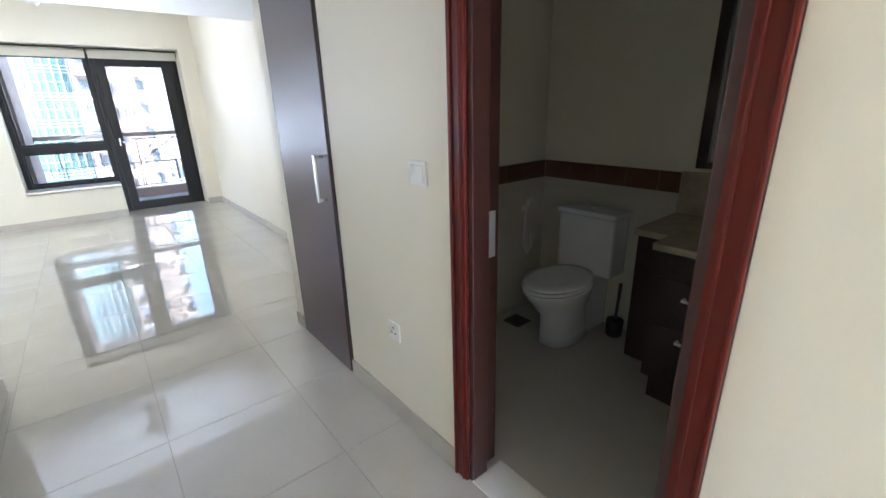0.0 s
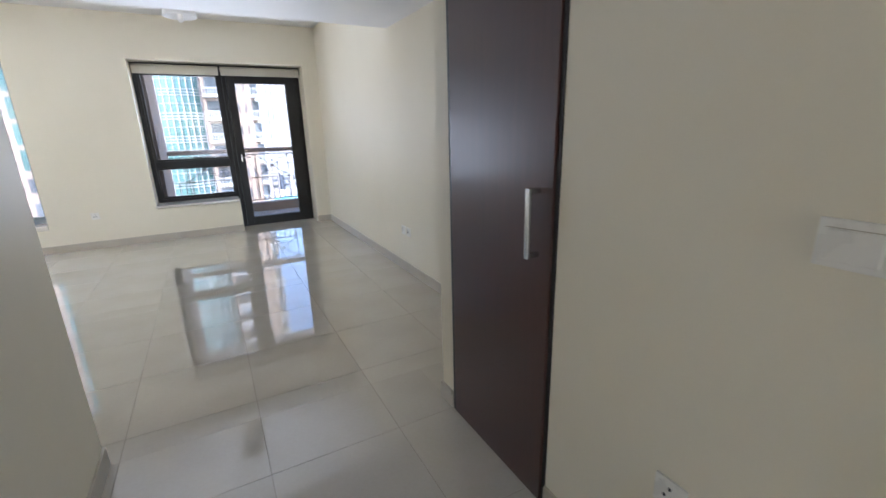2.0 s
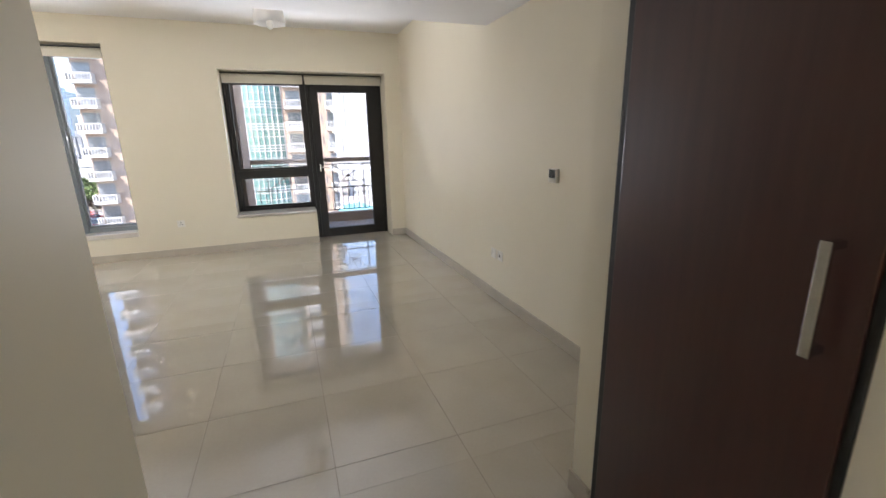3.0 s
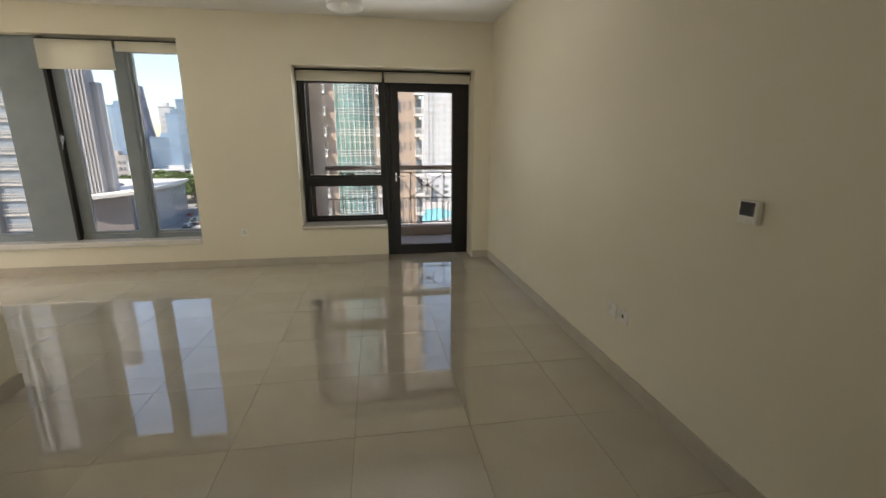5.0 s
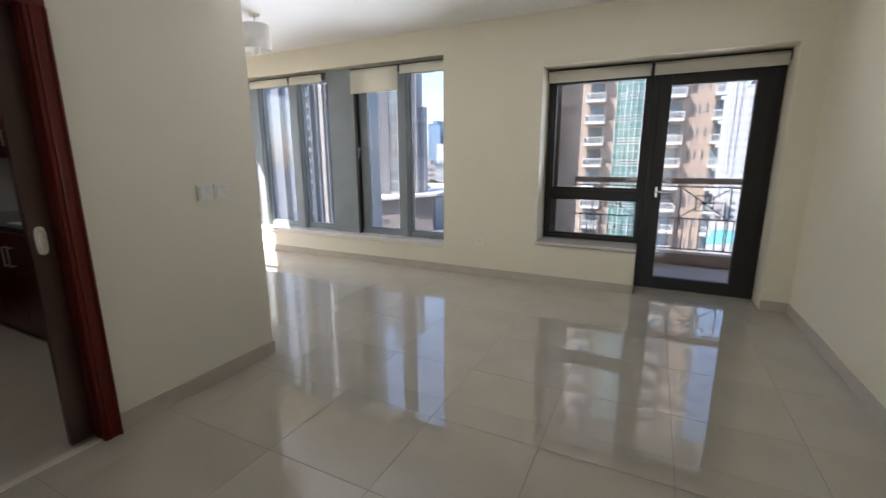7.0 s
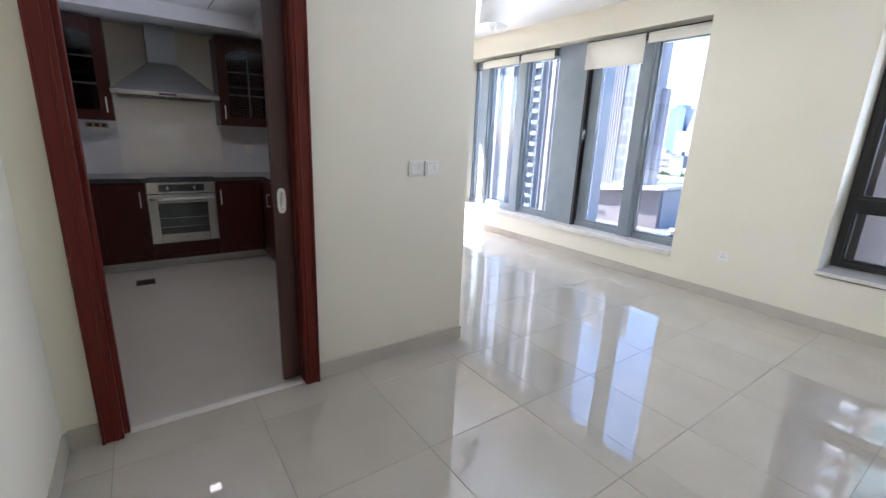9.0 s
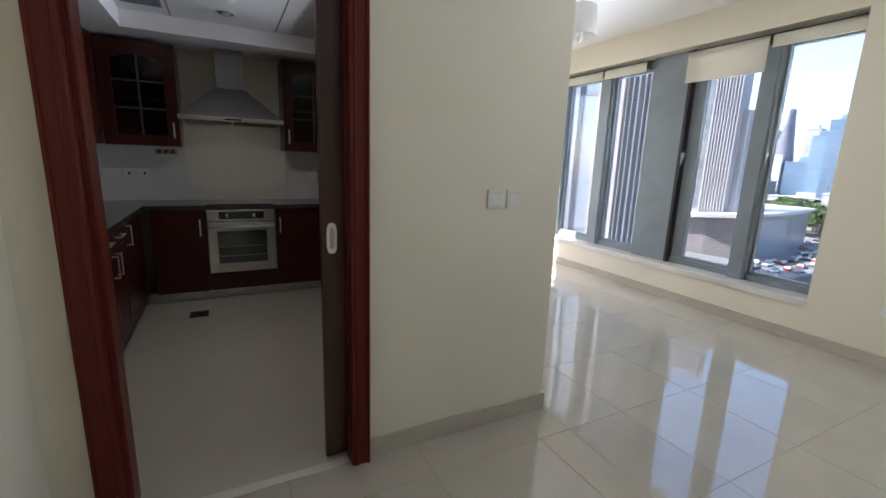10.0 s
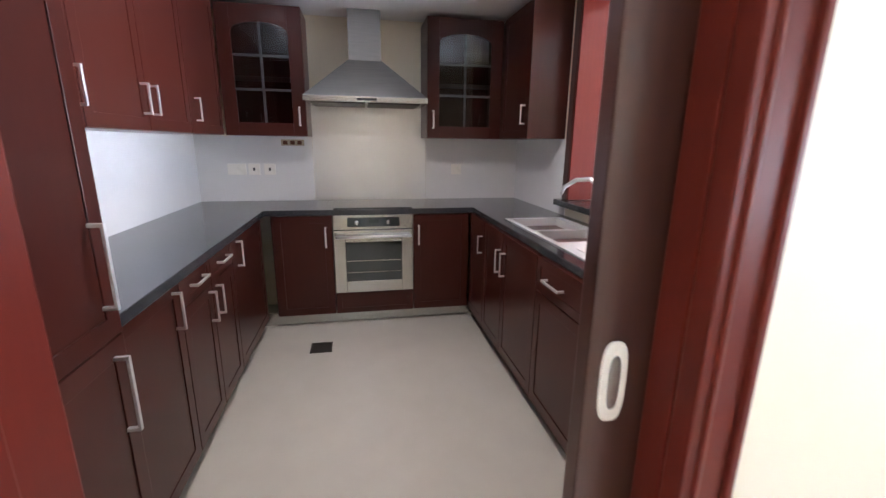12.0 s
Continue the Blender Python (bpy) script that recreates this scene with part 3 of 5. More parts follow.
pl = loft([[(KX - 0.062 + dx, 5.322 + (p[0]) * k, 1.05 + p[1] * k) for p in [(e[0], e[1]) for e in ellipse(0, 0, 0, 0.022, 0.066, 32, 3.2)]] for dx, k in ((0.0, 1.0), (0.003, 1.0), (0.005, 0.94))], smooth=False)
plate = part("pull_plate", pl, M_PLASTIC, leaf, "pale oval recessed pull")
part("finger_cup", loft([[(KX - 0.0572 + dx, 5.322 + p[0] * k, 1.05 + p[1] * k) for p in ellipse(0, 0, 0, 0.010, 0.045, 24, 3)] for dx, k in ((0.0, 1.0), (0.0008, 0.97))], smooth=False), M_STEEL, plate)


# ---------------------------------------------------------------- switches and sockets
def wall_plate(name, at, axis, sgn, w, h, label, kind_of="rocker", group=""):
    """A plate on a wall whose outward normal is sgn along axis ('x' or 'y')."""
    x, y, z = at
    t = thing(name, at, label, "switch" if kind_of == "rocker" else "socket" if kind_of == "socket" else "wall plate", group)

    def b(u0, u1, v0, v1, d0, d1):
        return (x + sgn * d0, x + sgn * d1, y + u0, y + u1, z + v0, z + v1) if axis == "x" else (x + u0, x + u1, y + sgn * d0, y + sgn * d1, z + v0, z + v1)
    p = part("plate", boxes(b(-w / 2, w / 2, -h / 2, h / 2, 0, 0.009), bevel=0.003), M_PLASTIC, t)
    if kind_of == "rocker":
        part("rocker", boxes(b(-w * 0.38, w * 0.38, -h * 0.36, h * 0.30, 0.008, 0.014), bevel=0.003), M_PLASTIC, t)
        part("rocker_gap", boxes(b(-w * 0.39, w * 0.39, h * 0.31, h * 0.33, 0.0085, 0.0098)), M_BASE, t)
    elif kind_of == "socket":
        for u, v in ((0, 0.018), (-0.013, -0.008), (0.013, -0.008)):
            part("pin_hole", boxes(b(u - 0.004, u + 0.004, v - 0.005, v + 0.005, 0.0085, 0.0098)), M_DARKPL, t)
        part("toggle", boxes(b(0.022, 0.032, 0.012, 0.03, 0.008, 0.013), bevel=0.002), M_PLASTIC, t)
    elif kind_of == "dark":
        part("aerial_hole", boxes(b(-0.008, 0.008, -0.012, 0.012, 0.0085, 0.0105), bevel=0.001), M_DARKPL, t)
    return t


wall_plate("light_switch", (EX, 2.490, 1.222), "x", -1, 0.105, 0.088, "white light switch beside the bathroom door")
wall_plate("wall_socket", (EX, 2.728, 0.476), "x", -1, 0.088, 0.088, "white power socket above the skirting", "socket", "power sockets")
wall_plate("wall_socket", (EL, 6.12, 0.43), "x", -1, 0.088, 0.088, "blank white wall plate above the skirting", "blank")
wall_plate("wall_socket", (EL, 6.00, 0.43), "x", -1, 0.088, 0.088, "white power socket with dark holes", "dark", "power sockets")
wall_plate("wall_socket", (-0.533, NY, 0.428), "y", -1, 0.088, 0.088, "small white socket between the windows", "socket", "power sockets")
wall_plate("light_switch", (KX, 6.098, 1.215), "x", 1, 0.098, 0.092, "white light switch near the wall corner", "rocker", "switch pair")
wall_plate("light_switch", (KX, 6.209, 1.215), "x", 1, 0.098, 0.092, "white light switch near the wall corner", "rocker", "switch pair")
th = thing("thermostat", (EL, 5.235, 1.185), "white wall thermostat with a dark display", "thermostat")
part("case", boxes((EL - 0.028, EL, 5.190, 5.278, 1.135, 1.228), bevel=0.006), M_PLASTIC, th)
part("display", boxes((EL - 0.0305, EL - 0.027, 5.202, 5.268, 1.168, 1.222), bevel=0.001), M_SCREEN, th, "dark grey display")
for k in range(3):
    part("button", boxes((EL - 0.031, EL - 0.027, 5.206 + 0.022 * k, 5.218 + 0.022 * k, 1.138, 1.150), bevel=0.001), M_PLASTIC, th)


# ---------------------------------------------------------------- lamps
def pendant(x, y, zb, h=0.27, r0=0.165, r1=0.14):
    p = thing("pendant_lamp", (x, y, HIGH), "white drum pendant lamp hanging from the ceiling, off", "lamp", "pendant lamps")
    part("ceiling_rose", smooth(tube((x, y, HIGH - 0.03), (x, y, HIGH), 0.045, 0.05, 20)), M_PLASTIC, p)
    part("cord", tube((x, y, zb + h - 0.02), (x, y, HIGH - 0.03), 0.006, seg=8), M_PLASTIC, p)
    bm = bmesh.new()
    add_tube(bm, (x, y, zb), (x, y, zb + h), r0, r1, 40, False)
    bmesh.ops.solidify(bm, geom=bm.faces, thickness=0.004)
    part("shade", smooth(bm), M_SHADE, p, "white fabric drum shade")
    part("spider", boxes((x - r1 + 0.01, x + r1 - 0.01, y - 0.004, y + 0.004, zb + h - 0.03, zb + h - 0.024), (x - 0.004, x + 0.004, y - r1 + 0.01, y + r1 - 0.01, zb + h - 0.03, zb + h - 0.024)), M_CHROME, p)
    part("bulb", smooth(loft([ellipse(x, y, zb + z, r, r, 16) for z, r in ((0.09, 0.014), (0.05, 0.016), (0.02, 0.030), (-0.015, 0.034), (-0.04, 0.026), (-0.055, 0.008))])), M_PLASTIC, p)
    part("lamp_holder", tube((x, y, zb + 0.085), (x, y, zb + h - 0.02), 0.018, seg=12), M_PLASTIC, p)
    return p


pendant(-2.585, 7.88, 2.535, 0.245, 0.152, 0.132)
pendant(0.84, 8.12, 2.665, 0.2)


# ---------------------------------------------------------------- kitchen
CT = 0.915      # worktop's top
def bow_handle(parent, p, way, length, out, name="handle"):
    """A squared bow handle: bar along way, standing off by out."""
    p, way, out = Vector(p), Vector(way), Vector(out)
    side = way.cross(out).normalized() * 0.006
    bm = bmesh.new()
    for c, d, e in ((p + out, way * length / 2, out.normalized() * 0.004), (p + way * (length / 2 - 0.005) + out * 0.5, way * 0.005, out * 0.5), (p - way * (length / 2 - 0.005) + out * 0.5, way * 0.005, out * 0.5)):
        ax = [abs(a) + abs(b) + abs(k) for a, b, k in zip(d, e, side)]
        add_box(bm, c.x - ax[0], c.x + ax[0], c.y - ax[1], c.y + ax[1], c.z - ax[2], c.z + ax[2], 0.0015)
    return part(name, bm, M_CHROME, parent, "satin steel bow handle")


def front(parent, axis, f, sgn, u0, u1, z0, z1, name="door", handle=None):
    """A cabinet front with a shallow frame round a sunk panel. axis: the normal's axis, f: the face plane, sgn: the way it faces."""
    def b(a0, a1, c0, c1, d0, d1):
        return (f + sgn * d0, f + sgn * d1, a0, a1, c0, c1) if axis == "x" else (a0, a1, f + sgn * d0, f + sgn * d1, c0, c1)
    u0, u1 = u0 + 0.0025, u1 - 0.0025
    z0, z1 = z0 + 0.0025, z1 - 0.0025
    w = min(0.055, (z1 - z0) * 0.25)
    d = part(name, sheet(axis, (u0, u0 + w, u1 - w, u1), (z0, z0 + w, z1 - w, z1), [(1, 1)], f - sgn * 0.018, f, 0.002), M_KITWOOD, parent)
    part("panel", boxes(b(u0 + w, u1 - w, z0 + w, z1 - w, -0.016, -0.004), bevel=0.001), M_KITWOOD, d)
    if handle:
        hu, hz, way, ln = handle
        out = (sgn * 0.032, 0, 0) if axis == "x" else (0, sgn * 0.032, 0)
        at = (f, hu, hz) if axis == "x" else (hu, f, hz)
        bow_handle(d, at, (0, 0, 1) if way == "v" else ((0, 1, 0) if axis == "x" else (1, 0, 0)), ln, out)
    return d


def cabinet(name, x0, x1, y0, y1, z0, z1, label, category="cabinet", group=""):
    c = thing(name, ((x0 + x1) / 2, (y0 + y1) / 2, z0), label, category, group)
    part("body", boxes((x0 + 0.001, x1 - 0.001, y0 + 0.001, y1 - 0.001, z0, z1), bevel=0.001), M_KITWOOD, c)
    return c


YL, YR, XB = 4.262, 5.798, -3.853     # fronts of the left, right and back rows
ZB, ZT = 0.10, CT - 0.042
G = "base cabinets"
c = cabinet("base_cabinet", -2.40, -1.885, SY + 0.01, YL - 0.018, ZB, ZT, "dark cherry base cabinet with one door", group=G)
front(c, "y", YL, 1, -2.40, -1.885, ZB, ZT, handle=(-2.335, 0.77, "v", 0.15))
c = cabinet("base_cabinet", -3.10, -2.40, SY + 0.01, YL - 0.018, ZB, ZT, "dark cherry base cabinet with two drawers over doors", group=G)
for a, b, hu, hv in ((-2.75, -2.40, -2.575, -2.70), (-3.10, -2.75, -2.925, -2.80)):
    front(c, "y", YL, 1, a, b, 0.745, ZT, "drawer", (hu, 0.815, "h", 0.15))
    front(c, "y", YL, 1, a, b, ZB, 0.745, "door", (hv, 0.645, "v", 0.15))
c = cabinet("base_cabinet", -3.83, -3.10, SY + 0.01, YL - 0.018, ZB, ZT, "dark cherry corner base cabinet", group=G)
front(c, "y", YL, 1, -3.83, -3.10, ZB, ZT, handle=(-3.20, 0.77, "v", 0.15))
c = cabinet("base_cabinet", BX + 0.01, XB - 0.018, 4.32, 4.752, ZB, ZT, "dark cherry base cabinet beside the oven", group=G)
front(c, "x", XB, 1, 4.332, 4.752, ZB, ZT, handle=(4.703, 0.71, "v", 0.15))
c = cabinet("base_cabinet", BX + 0.01, XB - 0.018, 5.352, 5.80, ZB, ZT, "dark cherry base cabinet beside the oven", group=G)
front(c, "x", XB, 1, 5.352, 5.79, ZB, ZT, handle=(5.392, 0.71, "v", 0.15))
c = cabinet("base_cabinet", BX + 0.01, XB - 0.018, 4.754, 5.350, ZB, 0.27, "dark cherry panel under the built-in oven", group=G)
front(c, "x", XB, 1, 4.754, 5.350, ZB, 0.27, "panel_front")
c = cabinet("base_cabinet", -3.83, -3.06, YR + 0.018, KN - 0.01, ZB, ZT, "dark cherry corner base cabinet", group=G)
front(c, "y", YR, -1, -3.83, -3.45, ZB, ZT, handle=(-3.50, 0.70, "v", 0.13))
front(c, "y", YR, -1, -3.45, -3.06, ZB, ZT, handle=(-3.10, 0.69, "v", 0.15))
c = cabinet("base_cabinet", -3.06, -2.55, YR + 0.018, KN - 0.01, ZB, ZT, "dark cherry sink base cabinet", group=G)
front(c, "y", YR, -1, -3.06, -2.55, ZB, ZT, handle=(-3.01, 0.69, "v", 0.15))
c = cabinet("base_cabinet", -2.55, -1.95, YR + 0.018, KN - 0.01, ZB, ZT, "dark cherry base cabinet with a drawer", group=G)
front(c, "y", YR, -1, -2.55, -1.95, 0.70, ZT, "drawer", (-2.34, 0.785, "h", 0.17))
front(c, "y", YR, -1, -2.55, -1.95, ZB, 0.70, "door")
c = cabinet("base_cabinet", -1.95, -1.37, YR + 0.018, KN - 0.01, ZB, ZT, "dark cherry base cabinet beside the door", group=G)
front(c, "y", YR, -1, -1.95, -1.37, ZB, ZT, "door")

pl = thing("plinth", (-3.0, 5.0, 0), "brushed steel plinth under the cabinets", "plinth")
part("plinth_back", boxes((XB - 0.095, XB - 0.08, 4.20, 5.855, 0.0, 0.099), bevel=0.001), M_STEEL, pl)
part("plinth_side", boxes((-3.93, -1.34, 4.185, 4.20, 0.0, 0.099), bevel=0.001), M_KITWOOD, pl, "dark cherry plinth")
part("plinth_side", boxes((-3.93, -1.37, 5.855, 5.87, 0.0, 0.099), bevel=0.001), M_KITWOOD, pl, "dark cherry plinth")

solid("worktop", sheet("z", (BX + 0.001, -3.833, -3.30, -2.12, -1.882, -1.37), (SY + 0.001, 4.285, 5.818, 5.885, 6.285, KN - 0.001),
                       [(4, 0), (1, 1), (2, 1), (3, 1), (4, 1), (2, 3)], CT - 0.04, CT, 0.004), M_GRANITE, "black granite worktop round three sides", "worktop", base=(-3.0, 5.0, CT - 0.04))

tall = cabinet("tall_cabinet", -1.882, -1.33, SY + 0.01, 4.325 - 0.018, 0.10, 2.295, "tall dark cherry cabinet with two steel handles", "cabinet")
front(tall, "y", 4.325, 1, -1.880, -1.335, 0.895, 2.295, handle=(-1.815, 1.09, "v", 0.22))
front(tall, "y", 4.325, 1, -1.880, -1.335, 0.10, 0.895, handle=(-1.82, 0.74, "v", 0.22))

UB, UT = 1.432, 2.297
c = cabinet("wall_cabinet", -2.93, -1.885, SY + 0.01, 4.012, UB, UT, "dark cherry wall cabinet with two doors", group="wall cabinets")
front(c, "y", 4.03, 1, -2.44, -1.885, UB, UT, handle=(-2.405, 1.57, "v", 0.135))
front(c, "y", 4.03, 1, -2.93, -2.44, UB, UT, handle=(-2.885, 1.57, "v", 0.135))
c = cabinet("wall_cabinet", -4.05, -2.93, SY + 0.01, 4.012, UB, UT, "dark cherry wall cabinet in the corner", group="wall cabinets")
front(c, "y", 4.03, 1, -3.44, -2.93, UB, UT, handle=(-2.975, 1.57, "v", 0.135))
front(c, "y", 4.03, 1, -4.045, -3.44, UB, UT, handle=(-3.53, 1.57, "v", 0.135))
c = cabinet("wall_cabinet", BX + 0.01, -3.50, 6.103, KN - 0.005, UB, UT, "dark cherry wall cabinet beside the hatch", group="wall cabinets")
front(c, "y", 6.085, -1, -4.045, -3.502, UB, UT, handle=(-3.555, 1.59, "v", 0.13))
part("end_panel", boxes((-3.499, -3.484, 6.083, KN - 0.002, UB, UT), bevel=0.001), M_KITWOOD, c)


def glazed_cabinet(y0, y1, hu, label):
    x1 = -4.06
    c = thing("glazed_cabinet", (-4.23, (y0 + y1) / 2, UB), label, "cabinet", "glazed cabinets")
    part("body", boxes((BX + 0.005, x1 - 0.02, y0 + 0.001, y0 + 0.019, UB, UT), (BX + 0.005, x1 - 0.02, y1 - 0.019, y1 - 0.001, UB, UT), (BX + 0.005, x1 - 0.02, y0 + 0.019, y1 - 0.019, UB, UB + 0.018),
                       (BX + 0.005, x1 - 0.02, y0 + 0.019, y1 - 0.019, UT - 0.018, UT), (BX + 0.005, BX + 0.012, y0 + 0.019, y1 - 0.019, UB + 0.018, UT - 0.018)), M_KITWOOD, c)
    part("shelf", boxes((BX + 0.013, x1 - 0.04, y0 + 0.02, y1 - 0.02, 1.84, 1.856)), M_KITWOOD, c)
    w = 0.095
    d = part("door", boxes((x1 - 0.019, x1, y0 + 0.003, y0 + w, UB, UT), (x1 - 0.019, x1, y1 - w, y1 - 0.003, UB, UT), (x1 - 0.019, x1, y0 + w, y1 - w, UB, UB + 0.09), (x1 - 0.019, x1, y0 + w, y1 - w, UT - 0.10, UT), bevel=0.002), M_KITWOOD, c)
    part("pane", boxes((x1 - 0.012, x1 - 0.008, y0 + w, y1 - w, UB + 0.09, UT - 0.10)), M_CABGLASS, d)
    ym, zt = (y0 + y1) / 2, UT - 0.10
    arch = [(y0 + w, zt), (y1 - w, zt)] + [(ym + (y1 - w - ym) * math.cos(math.pi * k / 12), zt - 0.075 + 0.065 * math.sin(math.pi * k / 12)) for k in range(13)]
    part("arched_rail", loft([[(x, y, z) for y, z in arch] for x in (x1 - 0.0185, x1 - 0.0005)], smooth=False), M_KITWOOD, d)
    zs = [UB + 0.09 + (UT - UB - 0.19) * k / 3 for k in (1, 2)]
    part("glazing_bar", boxes((x1 - 0.007, x1 - 0.001, ym - 0.008, ym + 0.008, UB + 0.09, UT - 0.10), *[(x1 - 0.0065, x1 - 0.0015, y0 + w, y1 - w, z - 0.008, z + 0.008) for z in zs]), M_BARS, d, "thin grey glazing bars")
    bow_handle(d, (x1, hu, 1.57), (0, 0, 1), 0.135, (0.032, 0, 0))
    return c


glazed_cabinet(4.035, 4.598, 4.553, "dark cherry glazed wall cabinet beside the hood")
glazed_cabinet(5.488, 6.082, 5.535, "dark cherry glazed wall cabinet beside the hood")

# splashback tiles behind the counters
for row in ((BX, BX + 0.006, SY + 0.006, 4.592, CT, UB), (BX, BX + 0.006, 5.528, KN - 0.006, CT, UB), (BX, -1.885, SY, SY + 0.006, CT, UB), (BX + 0.006, -3.40, KN - 0.006, KN, CT, UB)):
    structure("splashback", boxes(row), M_KTILE, "white glazed tile splashback", "splashback")
solid("steel_splashback", boxes((BX, BX + 0.005, 4.594, 5.526, CT, 1.76), bevel=0.001), M_SPLASH, "brushed steel panel behind the hob", "splashback", base=(BX, 5.06, CT))

ov = thing("oven", (XB, 5.05, 0.27), "built-in brushed steel oven with dark glass", "oven")
OX = -3.835
part("body", boxes((BX + 0.05, OX - 0.02, 4.756, 5.348, 0.272, ZT)), M_DARKPL, ov)
part("control_panel", boxes((OX - 0.02, OX, 4.757, 5.347, 0.765, 0.872), bevel=0.003), M_STEEL, ov)
part("display", boxes((OX, OX + 0.002, 4.86, 5.245, 0.785, 0.853), bevel=0.0008), M_OVENGLASS, ov, "black glass control strip")
part("clock", boxes((OX + 0.002, OX + 0.003, 5.02, 5.09, 0.812, 0.838)), M_SCREEN, ov)
for y in (4.93, 5.16):
    part("knob", smooth(tube((OX + 0.002, y, 0.818), (OX + 0.026, y, 0.818), 0.019, 0.016, 20)), M_STEEL, ov)
dr = part("door", boxes((OX - 0.02, OX, 4.757, 4.842, 0.275, 0.758), (OX - 0.02, OX, 5.262, 5.347, 0.275, 0.758), (OX - 0.02, OX, 4.842, 5.262, 0.275, 0.362), (OX - 0.02, OX, 4.842, 5.262, 0.668, 0.758), bevel=0.003), M_STEEL, ov)
part("window", boxes((OX - 0.015, OX - 0.003, 4.840, 5.264, 0.360, 0.670)), M_OVENGLASS, dr, "dark oven door glass")
part("rack", boxes(*[(OX - 0.0026, OX - 0.0012, 4.85, 5.25, z, z + 0.004) for z in (0.43, 0.52)]), M_STEEL, dr)
hb = bmesh.new()
add_sweep(hb, [(OX + 0.045, 4.775, 0.716), (OX + 0.045, 5.33, 0.716)], 0.011, 12)
for y in (4.81, 5.295):
    add_tube(hb, (OX, y, 0.716), (OX + 0.045, y, 0.716), 0.007)
part("handle", smooth(hb), M_CHROME, dr)

solid("hob", boxes((-4.33, -3.87, 4.765, 5.345, CT, CT + 0.007), bevel=0.002), M_OVENGLASS, "black glass ceramic hob in the worktop", "hob", base=(-4.1, 5.05, CT))

hd = thing("cooker_hood", (-4.15, 5.03, 1.68), "brushed steel chimney cooker hood", "cooker hood")
HX0, HX1, HY0, HY1 = BX + 0.006, -3.93, 4.589, 5.476
part("rim", boxes((HX0, HX1, HY0, HY1, 1.672, 1.712), bevel=0.003), M_STEEL, hd)
ym = (HY0 + HY1) / 2
part("canopy", loft([[(HX0, HY0 + 0.004, 1.712), (HX1 - 0.004, HY0 + 0.004, 1.712), (HX1 - 0.004, HY1 - 0.004, 1.712), (HX0, HY1 - 0.004, 1.712)],
                     [(HX0, ym - 0.125, 1.985), (-4.14, ym - 0.125, 1.985), (-4.14, ym + 0.125, 1.985), (HX0, ym + 0.125, 1.985)]], smooth=False), M_HOOD, hd)
part("chimney", boxes((HX0, -4.145, ym - 0.12, ym + 0.12, 1.985, LOW - 0.001), bevel=0.002), M_HOOD, hd)
part("filter", boxes((HX0 + 0.03, HX1 - 0.05, HY0 + 0.05, ym - 0.01, 1.666, 1.672), (HX0 + 0.03, HX1 - 0.05, ym + 0.01, HY1 - 0.05, 1.666, 1.672)), M_DRAIN, hd)
part("switch_strip", boxes((HX1, HX1 + 0.002, ym - 0.07, ym + 0.07, 1.684, 1.700)), M_DARKPL, hd)

for y, k, lab in ((4.00, "blank", "blank white double wall plate"), (4.13, "dark", "white socket with a dark switch"), (4.25, "dark", "white socket with a dark switch")):
    wall_plate("wall_socket", (BX + 0.006, y, 1.172), "x", 1, 0.14 if k == "blank" else 0.088, 0.088, lab + " above the worktop", k, "kitchen sockets")
bx = thing("switch_panel", (BX + 0.006, 4.44, 1.385), "brown switch panel under the glazed cabinet", "switch")
part("plate", boxes((BX + 0.006, BX + 0.018, 4.352, 4.53, 1.36, 1.408), bevel=0.003), M_BMARBLE, bx)
for y in (4.385, 4.44, 4.495):
    part("rocker", boxes((BX + 0.018, BX + 0.024, y - 0.017, y + 0.017, 1.369, 1.399), bevel=0.002), M_BAND, bx)
wall_plate("wall_socket", (BX + 0.006, 5.80, 1.172), "x", 1, 0.088, 0.088, "white wall plate above the worktop", "blank", "kitchen sockets")

sk = thing("kitchen_sink", (-2.7, 6.08, CT), "stainless steel sink with two bowls and drainer", "sink")
S0, S1, Y0, Y1 = -3.295, -2.125, 5.888, 6.282
part("rim", boxes((S0, S1, Y0, Y0 + 0.035, CT, CT + 0.007), (S0, S1, Y1 - 0.05, Y1, CT, CT + 0.007), (S0, S0 + 0.03, Y0 + 0.035, Y1 - 0.05, CT, CT + 0.007), (-2.905, -2.87, Y0 + 0.035, Y1 - 0.05, CT, CT + 0.007),
                  (-2.60, S1, Y0 + 0.035, Y1 - 0.05, CT, CT + 0.006), bevel=0.002), M_CHROME, sk)
for a, b, dp in ((S0 + 0.03, -2.905, 0.17), (-2.87, -2.60, 0.13)):
    bm = bmesh.new()
    add_box(bm, a, b, Y0 + 0.035, Y1 - 0.05, CT - dp, CT + 0.004)
    bmesh.ops.delete(bm, geom=[f for f in bm.faces if f.normal.z > 0.9 or f.calc_center_median().z > CT + 0.003], context="FACES")
    part("bowl", bm, M_CHROME, sk)
    part("waste", smooth(tube(((a + b) / 2, 6.07, CT - dp), ((a + b) / 2, 6.07, CT - dp + 0.004), 0.03, seg=20)), M_CHROME, sk)
part("drainer_ribs", boxes(*[(-2.447, -2.16, 5.945 + 0.035 * k, 5.955 + 0.035 * k, CT + 0.006, CT + 0.010) for k in range(8)], bevel=0.002), M_CHROME, sk)
fb = bmesh.new()
add_tube(fb, (-2.80, 6.26, CT + 0.007), (-2.80, 6.26, CT + 0.06), 0.026, 0.022, 20)
